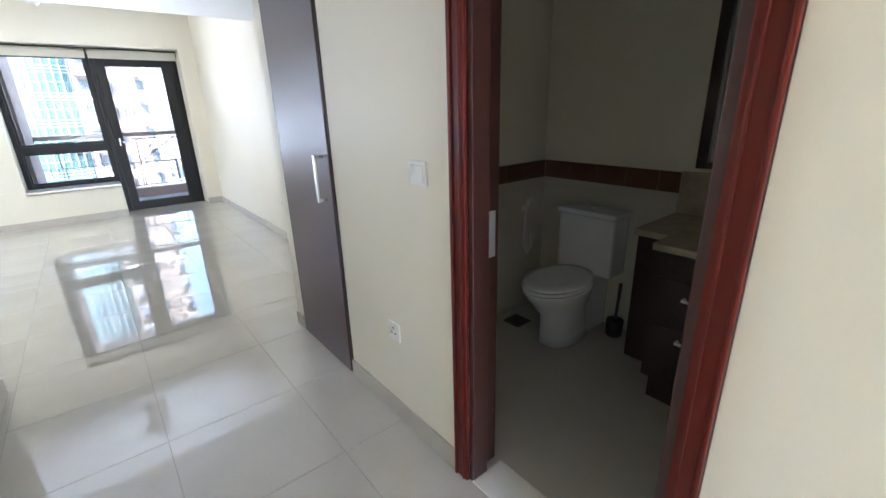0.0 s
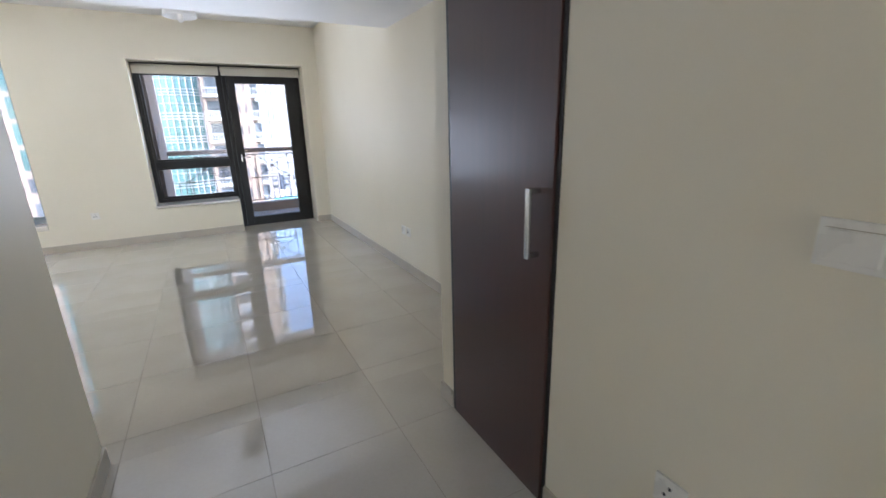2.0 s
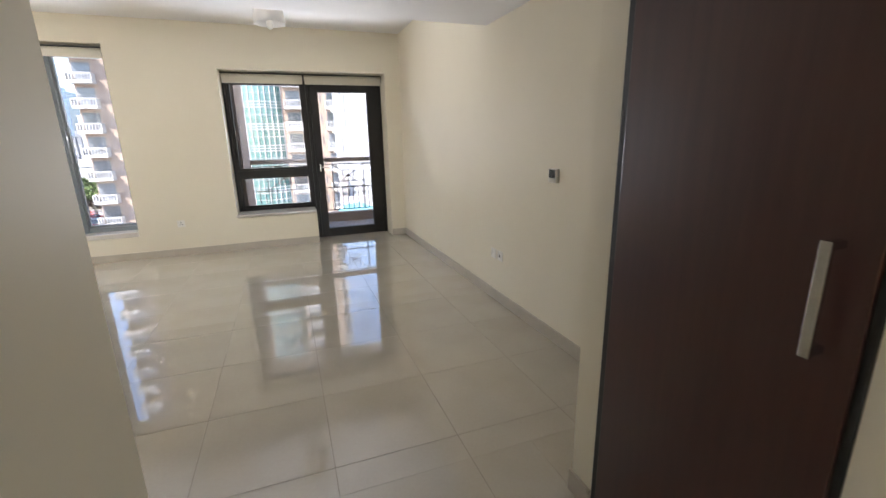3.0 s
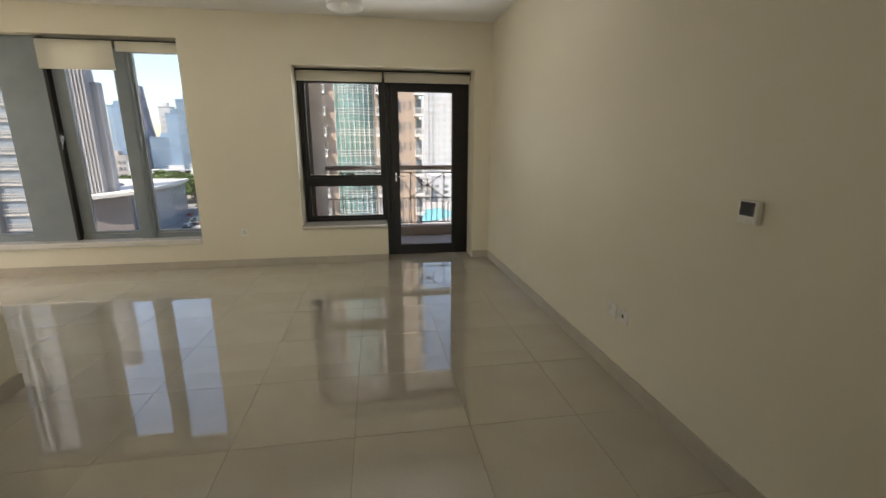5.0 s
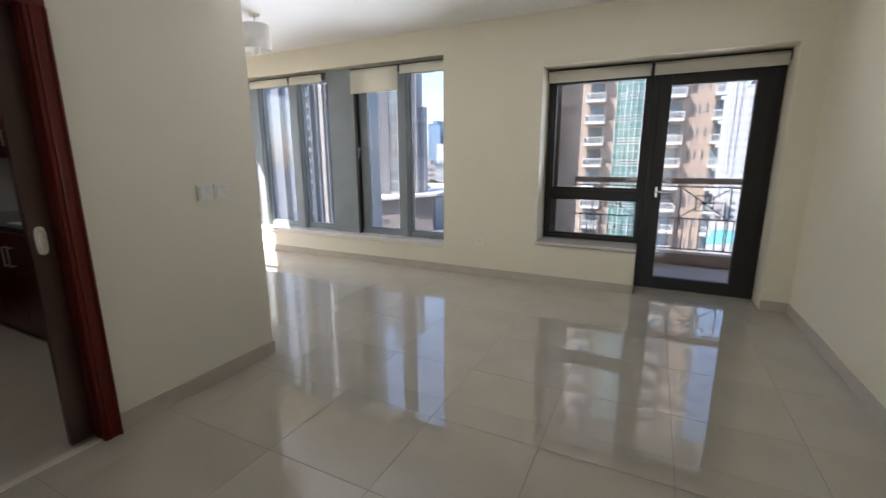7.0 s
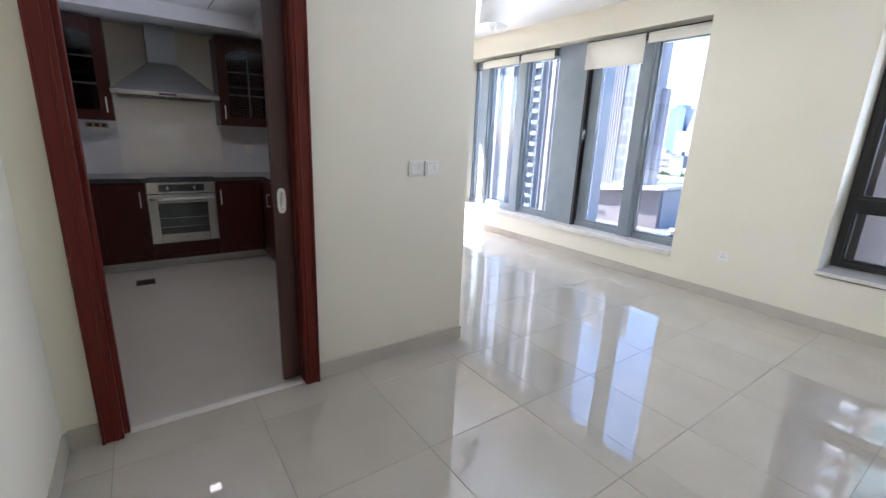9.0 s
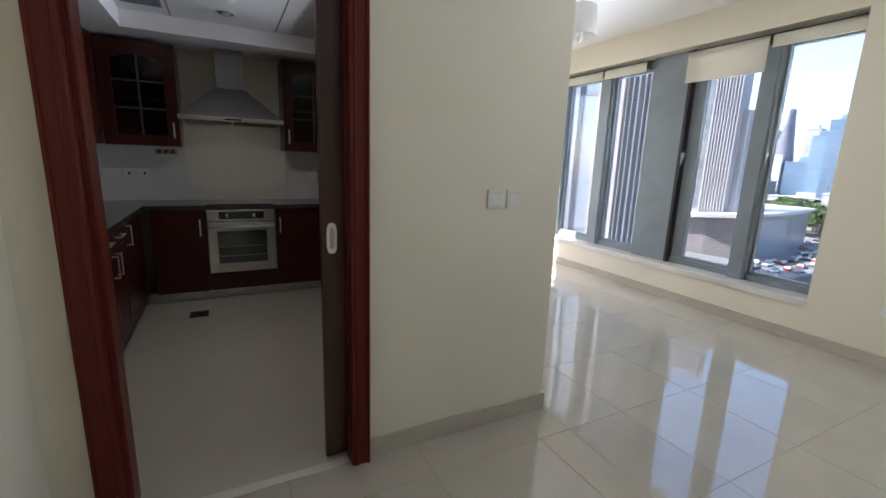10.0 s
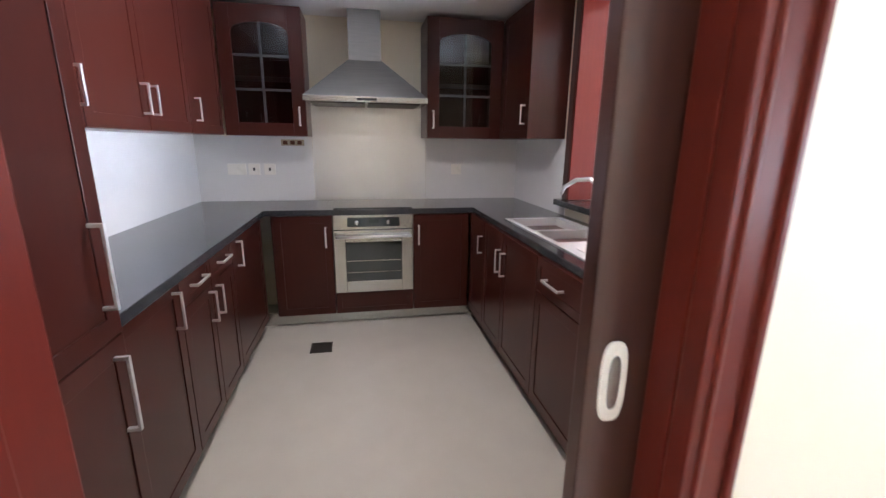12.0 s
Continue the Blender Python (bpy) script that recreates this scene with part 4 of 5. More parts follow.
add_sweep(fb, [(-2.80, 6.26, CT + 0.05), (-2.80, 6.26, CT + 0.20), (-2.815, 6.245, CT + 0.26), (-2.86, 6.22, CT + 0.295), (-2.93, 6.17, CT + 0.285), (-2.985, 6.13, CT + 0.24), (-3.0, 6.12, CT + 0.20)], 0.012, 12)
fc = thing("kitchen_tap", (-2.80, 6.26, CT), "chrome swan-neck tap behind the sink", "tap")
part("spout", smooth(fb), M_CHROME, fc)
part("lever", boxes((-2.77, -2.70, 6.254, 6.266, CT + 0.05, CT + 0.062), bevel=0.003), M_CHROME, fc)

ht = tagged(thing("window_4", (-2.78, KN, 1.0), "mahogany lined serving hatch into the living room", "hatch"), kind="structure")
part("lining", boxes((-3.36, -3.335, KN - 0.02, KY + 0.04, 1.03, 2.255), (-2.225, -2.20, KN - 0.02, KY + 0.04, 1.03, 2.255), (-3.36, -2.20, KN - 0.02, KY + 0.04, 2.255, 2.278), bevel=0.003), M_MAHOG, ht)
part("casing", boxes((-3.425, -3.361, KN - 0.022, KN - 0.001, 1.03, 2.30), bevel=0.003), M_DARKWOOD, ht)
part("ledge", boxes((-3.44, -2.15, KN - 0.075, KY + 0.05, 0.988, 1.028), bevel=0.004), M_GRANITE, ht, "black granite hatch ledge")

dn = thing("floor_drain", (-3.495, 4.66, 0), "square dark metal floor drain grate", "drain")
part("frame", boxes((-3.57, -3.42, 4.588, 4.598, 0, 0.004), (-3.57, -3.42, 4.724, 4.734, 0, 0.004), (-3.57, -3.56, 4.598, 4.724, 0, 0.004), (-3.43, -3.42, 4.598, 4.724, 0, 0.004)), M_DRAIN, dn)
part("grate", boxes((-3.56, -3.43, 4.598, 4.724, 0.0, 0.002)), M_BLACK, dn)
for k in range(6):
    part("slat", boxes((-3.556 + 0.0215 * k, -3.547 + 0.0215 * k, 4.598, 4.724, 0.002, 0.0035)), M_DRAIN, dn)

for x, y in ((-3.45, 5.02), (-2.4, 5.02)):
    dl = thing("downlight", (x, y, 2.465), "round recessed ceiling downlight with an added fill lamp", "lamp", "downlights")
    part("bezel", smooth(loft([ellipse(x, y, z, r, r, 28) for z, r in ((2.465, 0.075), (2.460, 0.076), (2.457, 0.068), (2.461, 0.060))], close=False)), M_CHROME, dl)
    # shallow dark disc: the recess's shade is put into its colour
    part("recess_shade", smooth(loft([ellipse(x, y, z, r, r, 28) for z, r in ((2.4615, 0.060), (2.464, 0.045))])), M_DRAIN, dl)
    part("bulb", smooth(loft([ellipse(x, y, z, r, r, 20) for z, r in ((2.463, 0.034), (2.456, 0.031), (2.452, 0.018))])), M_CHROME, dl)
sd = thing("smoke_detector", (-2.95, 5.03, 2.465), "white round smoke detector on the ceiling", "detector")
part("base", smooth(tube((-2.95, 5.03, 2.445), (-2.95, 5.03, 2.465), 0.062, 0.066, 24)), M_PLASTIC, sd)
part("sensor", smooth(loft([ellipse(-2.95, 5.03, z, q, q, 24) for z, q in ((2.445, 0.056), (2.425, 0.052), (2.408, 0.040), (2.402, 0.020))])), M_PLASTIC, sd)
vt = thing("ceiling_vent", (-3.45, 4.455, 2.465), "grey ceiling air grille with dark gaps between slats", "vent")
part("frame", sheet("z", (-3.56, -3.545, -3.365, -3.35), (4.32, 4.335, 4.575, 4.59), [(1, 1)], 2.455, 2.465, 0.002), M_GREYALU, vt)
# black sheet painted in for the shade of the open duct
part("duct_shade", boxes((-3.545, -3.365, 4.335, 4.575, 2.4625, 2.465)), M_BLACK, vt)
for k in range(5):
    part("slat", boxes((-3.525 + 0.034 * k, -3.518 + 0.034 * k, 4.335, 4.575, 2.4555, 2.4615)), M_GREYALU, vt)


# ---------------------------------------------------------------- bathroom
BT0 = 0.95
tl = structure("bathroom_tiling", boxes((EX + 0.161, BE - 0.008, BN - 0.008, BN, 0, BT0), (BE - 0.008, BE, 2.217, BN, 0, BT0)), M_BTILE, "beige bathroom wall tiling", "tiling")
bandm = mesh_of("band_tile", boxes((-0.0975, 0.0975, -0.007, 0.0, 0.0, 0.115), bevel=0.002), M_BAND)
bandx = mesh_of("band_tile", boxes((-0.007, 0.0, -0.0975, 0.0975, 0.0, 0.115), bevel=0.002), M_BAND)
band = structure("bathroom_border", boxes((EX + 0.161, BE - 0.004, BN - 0.004, BN, BT0, BT0 + 0.118), (BE - 0.004, BE, 2.217, BN, BT0, BT0 + 0.118)), M_GROUT, "brown border tiles along the bathroom wall", "border")
for k in range(7):
    o = new("tile", bandm)
    o.parent, o.location = band, (BE - 0.11 - 0.2 * k, BN - 0.002, BT0 + 0.0015)
for k in range(5):
    o = new("tile", bandx)
    o.parent, o.location = band, (BE - 0.002, BN - 0.11 - 0.2 * k, BT0 + 0.0015)

wc = thing("toilet", (3.1, 2.66, 0), "white ceramic close-coupled toilet, lid closed", "toilet")
wy = 2.665
part("bowl", loft([ellipse(3.06, wy, 0.0, 0.19, 0.115, power=2.6), ellipse(3.06, wy, 0.06, 0.185, 0.11, power=2.6), ellipse(3.04, wy, 0.2, 0.19, 0.115), ellipse(3.0, wy, 0.30, 0.235, 0.155), ellipse(2.975, wy, 0.37, 0.262, 0.182), ellipse(2.97, wy, 0.395, 0.262, 0.182)]), M_CERAMIC, wc)
part("pedestal", boxes((3.12, 3.40, wy - 0.10, wy + 0.10, 0.0, 0.40), bevel=0.03), M_CERAMIC, wc)
part("seat", loft([ellipse(2.965, wy, z, rx, ry) for z, rx, ry in ((0.398, 0.255, 0.178), (0.40, 0.262, 0.184), (0.415, 0.262, 0.184), (0.418, 0.25, 0.175))]), M_CERAMIC, wc)
part("lid", loft([ellipse(2.97, wy, z, rx, ry) for z, rx, ry in ((0.419, 0.25, 0.176), (0.423, 0.258, 0.182), (0.438, 0.255, 0.179), (0.447, 0.20, 0.13), (0.449, 0.05, 0.04))]), M_CERAMIC, wc)
tk = part("tank", boxes((3.215, 3.405, wy - 0.195, wy + 0.195, 0.40, 0.775), bevel=0.025), M_CERAMIC, wc)
part("tank_lid", boxes((3.205, 3.407, wy - 0.205, wy + 0.205, 0.776, 0.81), bevel=0.012), M_CERAMIC, tk)
part("flush_button", smooth(tube((3.31, wy, 0.81), (3.31, wy, 0.817), 0.022, seg=20)), M_CHROME, tk)
br = thing("toilet_brush", (3.30, 2.445, 0), "black toilet brush in its holder", "toilet brush")
part("holder", loft([ellipse(3.30, 2.445, z, r, r, 20) for z, r in ((0, 0.045), (0.02, 0.052), (0.11, 0.055), (0.115, 0.045))]), M_DARKPL, br)
part("stick", smooth(tube((3.30, 2.445, 0.10), (3.315, 2.44, 0.36), 0.009, 0.011)), M_DARKPL, br)
hs = thing("bidet_hose", (3.2, BN, 0.7), "chrome hand spray with hose on the wall", "hand spray")
hb = bmesh.new()
add_sweep(hb, [(3.18, BN - 0.04, 0.78), (3.16, BN - 0.05, 0.65), (3.15, BN - 0.05, 0.5), (3.2, BN - 0.045, 0.42), (3.27, BN - 0.03, 0.46), (3.29, BN - 0.01, 0.52)], 0.007)
part("hose", smooth(hb), M_CHROME, hs)
part("spray_head", smooth(tube((3.18, BN - 0.04, 0.76), (3.17, BN - 0.075, 0.83), 0.012, 0.018)), M_CHROME, hs)
part("valve", boxes((3.27, 3.31, BN - 0.03, BN - 0.008, 0.50, 0.55), bevel=0.004), M_CHROME, hs)
part("wall_hook", boxes((3.165, 3.195, BN - 0.05, BN - 0.008, 0.74, 0.77), bevel=0.004), M_CHROME, hs)
fd = thing("bathroom_drain", (2.98, 2.99, 0), "small dark bathroom floor drain", "drain")
part("grate", boxes((2.91, 3.05, 2.92, 3.06, 0, 0.004), bevel=0.001), M_DRAIN, fd)

vn = thing("vanity", (3.1, 1.7, 0), "dark wenge vanity with two wide drawers", "vanity")
part("body", boxes((2.80, BE - 0.002, 1.05, 2.03, 0.16, 0.80), bevel=0.002), M_VANITY, vn)
part("side_body", boxes((2.955, BE - 0.002, 2.031, 2.20, 0.12, 0.81), bevel=0.002), M_VANITY, vn)
part("plinth", boxes((2.87, BE - 0.002, 1.06, 2.02, 0.0, 0.158)), M_VANITY, vn)
for z0, z1, hz in ((0.17, 0.455, 0.41), (0.461, 0.69, 0.62)):
    dw = part("drawer", boxes((2.782, 2.80, 1.30, 2.025, z0, z1), bevel=0.002), M_VANITY, vn)
    bow_handle(dw, (2.782, 1.80, hz), (0, 1, 0), 0.17, (-0.03, 0, 0))
part("apron", boxes((2.782, 2.80, 1.06, 2.025, 0.70, 0.80), bevel=0.002), M_VANITY, vn)
vt2 = thing("marble_worktop", (3.1, 1.7, 0.81), "brown cream marble vanity top", "worktop")
part("slab", boxes((2.77, BE - 0.001, 1.02, 2.045, 0.812, 0.845), (2.93, BE - 0.001, 2.045, 2.215, 0.812, 0.845), bevel=0.005), M_BMARBLE, vt2)
part("upstand", boxes((BE - 0.022, BE - 0.001, 1.02, 2.215, 0.846, 1.075), bevel=0.003), M_BMARBLE, vt2)
bs = thing("washbasin", (3.08, 1.72, 0.846), "white oval inset washbasin", "washbasin")
part("basin", loft([ellipse(3.08, 1.70, z, rx, ry, 36) for z, rx, ry in ((0.846, 0.20, 0.25), (0.858, 0.195, 0.245), (0.858, 0.175, 0.225), (0.852, 0.16, 0.20), (0.849, 0.05, 0.06))]), M_CERAMIC, bs)
tp = thing("basin_tap", (3.30, 1.70, 0.846), "chrome basin mixer tap", "tap")
hb = bmesh.new()
add_tube(hb, (3.31, 1.70, 0.846), (3.31, 1.70, 0.95), 0.02, 0.018, 16)
add_sweep(hb, [(3.31, 1.70, 0.93), (3.26, 1.70, 0.955), (3.20, 1.70, 0.95), (3.17, 1.70, 0.93)], 0.011, 10)
part("body", smooth(hb), M_CHROME, tp)
part("lever", boxes((3.30, 3.36, 1.692, 1.708, 0.955, 0.965), bevel=0.003), M_CHROME, tp)

mr = thing("mirror_cabinet", (BE, 1.6, 1.1), "dark framed bathroom mirror above the vanity", "mirror")
part("frame", boxes((BE - 0.04, BE - 0.001, 2.09, 2.145, 1.10, 2.2), (BE - 0.04, BE - 0.001, 1.90, 1.97, 1.10, 2.2), (BE - 0.04, BE - 0.001, 1.05, 1.10, 1.10, 2.2), (BE - 0.04, BE - 0.001, 1.10, 2.09, 1.10, 1.135), (BE - 0.04, BE - 0.001, 1.10, 2.09, 2.15, 2.2), bevel=0.003), M_VANITY, mr)
part("mirror", boxes((BE - 0.02, BE - 0.004, 1.10, 2.09, 1.135, 2.15)), M_MIRROR, mr)


# ---------------------------------------------------------------- balcony
bal = structure("balcony", boxes((-0.2, 3.2, NY + TN, 11.05, -0.3, -0.02)), M_BALFLOOR, "tiled balcony floor outside the door", "balcony")
structure("balcony_wall", boxes((-0.25, 0.27, NY + TN, 11.1, -0.3, 3.4), (2.95, 3.3, NY + TN, 11.1, -0.3, 3.4)), M_STUCCO, "pink beige plastered balcony side wall", "wall")
structure("balcony_kerb", boxes((0.27, 2.95, 10.86, 11.05, -0.02, 0.14), bevel=0.01), M_STUCCO, "plastered balcony kerb under the railing", "kerb")
structure("balcony_ceiling", boxes((-0.25, 3.3, NY + TN, 11.1, 2.75, 3.0)), M_CEIL, "white balcony soffit", "ceiling")
rl = thing("balcony_railing", (1.6, 10.95, 0.14), "wrought iron balcony railing with star panels and beige handrail", "railing")
part("handrail", boxes((0.27, 2.95, 10.90, 11.0, 1.07, 1.145), bevel=0.012), M_RAIL, rl, "beige painted handrail")
for z in (0.19, 0.605, 1.03):
    part("bar", boxes((0.27, 2.95, 10.94, 10.96, z - 0.008, z + 0.008)), M_IRON, rl)


def iron_bar(p, q, r=0.0075):
    part("bar", tube(p, q, r, seg=6), M_IRON, rl)


xs = [0.27 + 0.0957 * k for k in range(1, 28)]
for x in xs:
    part("baluster", boxes((x - 0.006, x + 0.006, 10.944, 10.956, 0.198, 0.597)), M_IRON, rl)
for a, b, star in ((0.27, 0.52, 0), (0.52, 1.08, 1), (1.08, 1.64, 2), (1.64, 2.21, 1), (2.21, 2.95, 2)):
    y, z0, z1 = 10.95, 0.613, 1.022
    iron_bar((b, y, 0.19), (b, y, 1.03), 0.009)
    m, zm = (a + b) / 2, (z0 + z1) / 2
    if star:
        if star == 1:
            iron_bar((a, y, z0), (b, y, z1))
            iron_bar((a, y + 0.002, z1), (b, y + 0.002, z0))
            h = 0.10
            iron_bar((m - h, y, zm + h), (m + h, y, zm + h), 0.006)
            iron_bar((m - h, y, zm - h), (m + h, y, zm - h), 0.006)
            iron_bar((m - h, y, zm - h), (m - h, y, zm + h), 0.006)
            iron_bar((m + h, y, zm - h), (m + h, y, zm + h), 0.006)
            iron_bar((m, y - 0.002, zm - h), (m, y - 0.002, zm + h), 0.006)
            iron_bar((m - h, y - 0.002, zm), (m + h, y - 0.002, zm), 0.006)
            part("boss", smooth(tube((m, y - 0.012, zm), (m, y + 0.012, zm), 0.022, seg=14)), M_IRON, rl)
        else:
            bm = bmesh.new()
            add_sweep(bm, [(a + (b - a) * math.sin(t), y, z1 - 0.40 * (1 - math.cos(t))) for t in [math.pi / 2 * k / 8 for k in range(9)]], 0.006, 6)
            part("scroll", bm, M_IRON, rl)
            iron_bar((m, y, z0), (m, y, z1), 0.006)

# ---------------------------------------------------------------- outside
GZ = -30.0
M_GROUND = paint("pale_city_ground", (0.22, 0.205, 0.185), (0.30, 0.285, 0.255), 0.02, 0.9, 0.0, 0.3)
M_ROAD = paint("asphalt", (0.045, 0.045, 0.047), (0.07, 0.07, 0.072), 0.3, 0.85, 0.0, 6)
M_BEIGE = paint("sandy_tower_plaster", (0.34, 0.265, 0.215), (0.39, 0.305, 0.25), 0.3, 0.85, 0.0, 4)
M_PALE = paint("pale_tower_plaster", (0.34, 0.32, 0.31), (0.40, 0.38, 0.37), 0.2, 0.85, 0.0, 4)
M_GREYT = paint("grey_blue_tower_cladding", (0.20, 0.215, 0.235), (0.25, 0.265, 0.285), 0.2, 0.6, 0.0, 4)
M_SLATE = paint("slate_blue_tower_glass", (0.19, 0.23, 0.275), (0.24, 0.28, 0.325), 0.15, 0.25, 0.0, 2)
# the next three carry the distance haze in their bluish base colours
M_RIB = paint("hazed_pale_tower_cladding", (0.33, 0.325, 0.34), (0.38, 0.375, 0.39), 0.2, 0.8, 0.0, 4)
M_FARGREY = paint("far_hazed_grey_tower", (0.20, 0.20, 0.235), (0.24, 0.24, 0.275), 0.1, 0.8, 0.0, 2)
M_HAZE = paint("far_hazed_white_tower", (0.46, 0.475, 0.495), (0.52, 0.535, 0.555), 0.1, 0.9, 0.0, 2)
M_TWIN = paint("dark_tower_window", (0.09, 0.105, 0.12), (0.15, 0.17, 0.19), 0.5, 0.12, 0.0, 4, vary=0.5, spec=0.8)
M_GREENGL = paint("green_curtain_glass", (0.05, 0.13, 0.12), (0.10, 0.21, 0.20), 0.4, 0.06, 0.0, 3, vary=0.3, spec=0.9)
M_BLUEGL = paint("blue_curtain_glass", (0.13, 0.21, 0.32), (0.17, 0.27, 0.39), 0.2, 0.12, 0.0, 3, vary=0.25, spec=0.8)
M_WHITE = paint("white_roof_membrane", (0.50, 0.50, 0.49), (0.56, 0.56, 0.55), 0.1, 0.7, 0.0, 2)
M_BROWN = paint("brown_mall_cladding", (0.235, 0.205, 0.205), (0.28, 0.25, 0.245), 0.2, 0.7, 0.0, 2)
M_POOL = paint("turquoise_pool_water", (0.05, 0.45, 0.55), (0.09, 0.55, 0.62), 0.6, 0.08, 0.1, 3)
M_LEAF = paint("dusty_green_leaves", (0.075, 0.12, 0.035), (0.12, 0.18, 0.06), 0.8, 0.8, 0.0, 3, vary=0.2)
M_TRUNK = paint("brown_bark", (0.12, 0.08, 0.05), (0.17, 0.12, 0.08), 4, 0.9, 0.2)
M_CARS = [paint("car_paint_" + n, c, tuple(v * 1.15 for v in c), 2, 0.2, 0.0, 9, coat=0.6) for n, c in (("white", (0.72, 0.72, 0.72)), ("silver", (0.42, 0.43, 0.44)), ("black", (0.03, 0.03, 0.03)), ("red", (0.42, 0.04, 0.03)))]

g = boxes((-2600, 2600, 14, 3200, GZ - 2, GZ), (-2600, 2600, -1200, 14, GZ - 2, GZ))
structure("ground", g, M_GROUND, "pale sandy city ground far below", "ground")
structure("road", boxes((-400, 60, 128, 146, GZ, GZ + 0.05), (-62, -48, 146, 900, GZ, GZ + 0.06)), M_ROAD, "grey asphalt road", "road")
M_LOT = paint("sun_bleached_asphalt", (0.17, 0.17, 0.175), (0.25, 0.25, 0.25), 0.12, 0.9, 0.0, 2)
structure("car_park", boxes((-112, -63, 148, 262, GZ, GZ + 0.07)), M_LOT, "sun-bleached asphalt car park", "road")


def tower(name, x0, x1, y0, y1, z1, wall, win, label, nx, floor_h, ww, wh, z0=GZ, zwin=None, ribs=0, sides=True):
    """A high-rise: body, roof, and rows of windows on the face towards the flat and on the east side."""
    t = thing(name, ((x0 + x1) / 2, (y0 + y1) / 2, z0), label, "building")
    part("wall", boxes((x0, x1, y0, y1, z0, z1)), wall, t)
    part("roof", boxes((x0 - 0.4, x1 + 0.4, y0 - 0.4, y1 + 0.4, z1, z1 + 0.8), (x0 + (x1 - x0) * 0.3, x1 - (x1 - x0) * 0.3, y0 + 2, y1 - 2, z1 + 0.8, z1 + 4)), wall, t)
    o = ORIGIN[t]
    mw = mesh_of("tower_window", boxes((-ww / 2, ww / 2, -0.06, 0.04, 0, wh)), win)
    zlo = z0 + 1.5 if zwin is None else zwin
    n = int((z1 - zlo - 1) / floor_h)
    for k in range(nx):
        x = x0 + (x1 - x0) * (k + 0.5) / nx
        for j in range(n):
            w = new("window", mw)
            w.parent, w.location = t, Vector((x, y0, zlo + j * floor_h)) - o
    if sides:
        ny = max(2, int((y1 - y0) / (x1 - x0) * nx * 0.7))
        ms = mesh_of("side_window", boxes((-0.04, 0.06, -ww / 2, ww / 2, 0, wh)), win)
        for k in range(ny):
            for j in range(n):
                w = new("window", ms)
                w.parent, w.location = t, Vector((x1, y0 + (y1 - y0) * (k + 0.5) / ny, zlo + j * floor_h)) - o
    for k in range(ribs):
        x = x0 + (x1 - x0) * (k + 1) / (ribs + 1)
        part("rib", boxes((x - 0.25, x + 0.25, y0 - 0.7, y0, z0, z1)), wall, t)
    return t


# the sandy tower straight across, with a glazed bay and stacks of balconies
TY = 72.0
FH = 3.02
tw = thing("apartment_tower", (-7, 82, GZ), "sandy high-rise with green glass bay and white balconies", "building")
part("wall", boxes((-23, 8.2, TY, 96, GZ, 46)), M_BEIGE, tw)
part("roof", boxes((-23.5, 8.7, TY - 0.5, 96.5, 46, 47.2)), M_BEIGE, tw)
o = ORIGIN[tw]
bayw = 5.7
bay = part("bay", loft([[(-4.45 + bayw * k / 8, TY - 1.6 * math.sin(math.pi * k / 8) ** 0.6, z) for k in range(9)] + [(1.25, TY + 0.5, z), (-4.45, TY + 0.5, z)] for z in (GZ, 46)], smooth=False), M_GREENGL, tw, "green curtain wall bay")
nf = int((46 - GZ) / FH)
for j in range(nf):
    z = GZ + j * FH
    for dz, hh in ((0.0, 0.16), (0.38, 0.14), (0.76, 0.16), (2.0, 0.12)):
        pts = [(-4.45 + bayw * k / 8, TY - 1.6 * math.sin(math.pi * k / 8) ** 0.6 - 0.06) for k in range(9)]
        bm = bmesh.new()
        for (ax, ay), (bx2, by) in zip(pts, pts[1:]):
            v = [bm.verts.new(p) for p in ((ax, ay, z + dz), (bx2, by, z + dz), (bx2, by, z + dz + hh), (ax, ay, z + dz + hh))]
            bm.faces.new(v)
        bmesh.ops.solidify(bm, geom=bm.faces, thickness=0.05)
        part("band", bm, M_WHITE, bay)
for k in range(0, 9):
    x, y = -4.45 + bayw * k / 8, TY - 1.6 * math.sin(math.pi * k / 8) ** 0.6 - 0.08
    part("mullion", boxes((x - 0.05, x + 0.05, y - 0.06, y + 0.06, GZ, 46)), M_WHITE, bay)
slab = mesh_of("balcony_slab", boxes((-1.3, 1.3, -1.5, 0, -0.15, 0.12)), M_WHITE)
para = mesh_of("balcony_parapet", boxes((-1.3, 1.3, -1.5, -1.42, 0.12, 0.22), (-1.3, 1.3, -1.5, -1.42, 0.98, 1.1), *[(-1.3 + 0.325 * k - 0.04, -1.3 + 0.325 * k + 0.04, -1.49, -1.43, 0.22, 0.98) for k in range(9)], (-1.3, -1.24, -1.5, 0, 0.12, 1.1), (1.24, 1.3, -1.5, 0, 0.12, 1.1)), M_WHITE)
bdoor = mesh_of("balcony_door", boxes((-0.95, 0.95, -0.05, 0.05, 0.12, 2.45)), M_TWIN)
win = mesh_of("tower_window", boxes((-0.09, 0.09, -0.05, 0.05, 0.0, 1.2)), M_TWIN)
wide = mesh_of("wide_window", boxes((-0.45, 0.45, -0.05, 0.05, -0.2, 1.5)), M_TWIN)
teal = mesh_of("teal_window", boxes((-0.45, 0.45, -0.05, 0.05, -0.5, 1.9)), M_GREENGL)
flank = mesh_of("flank_window", boxes((-0.05, 0.05, -0.5, 0.5, -0.1, 1.4)), M_TWIN)
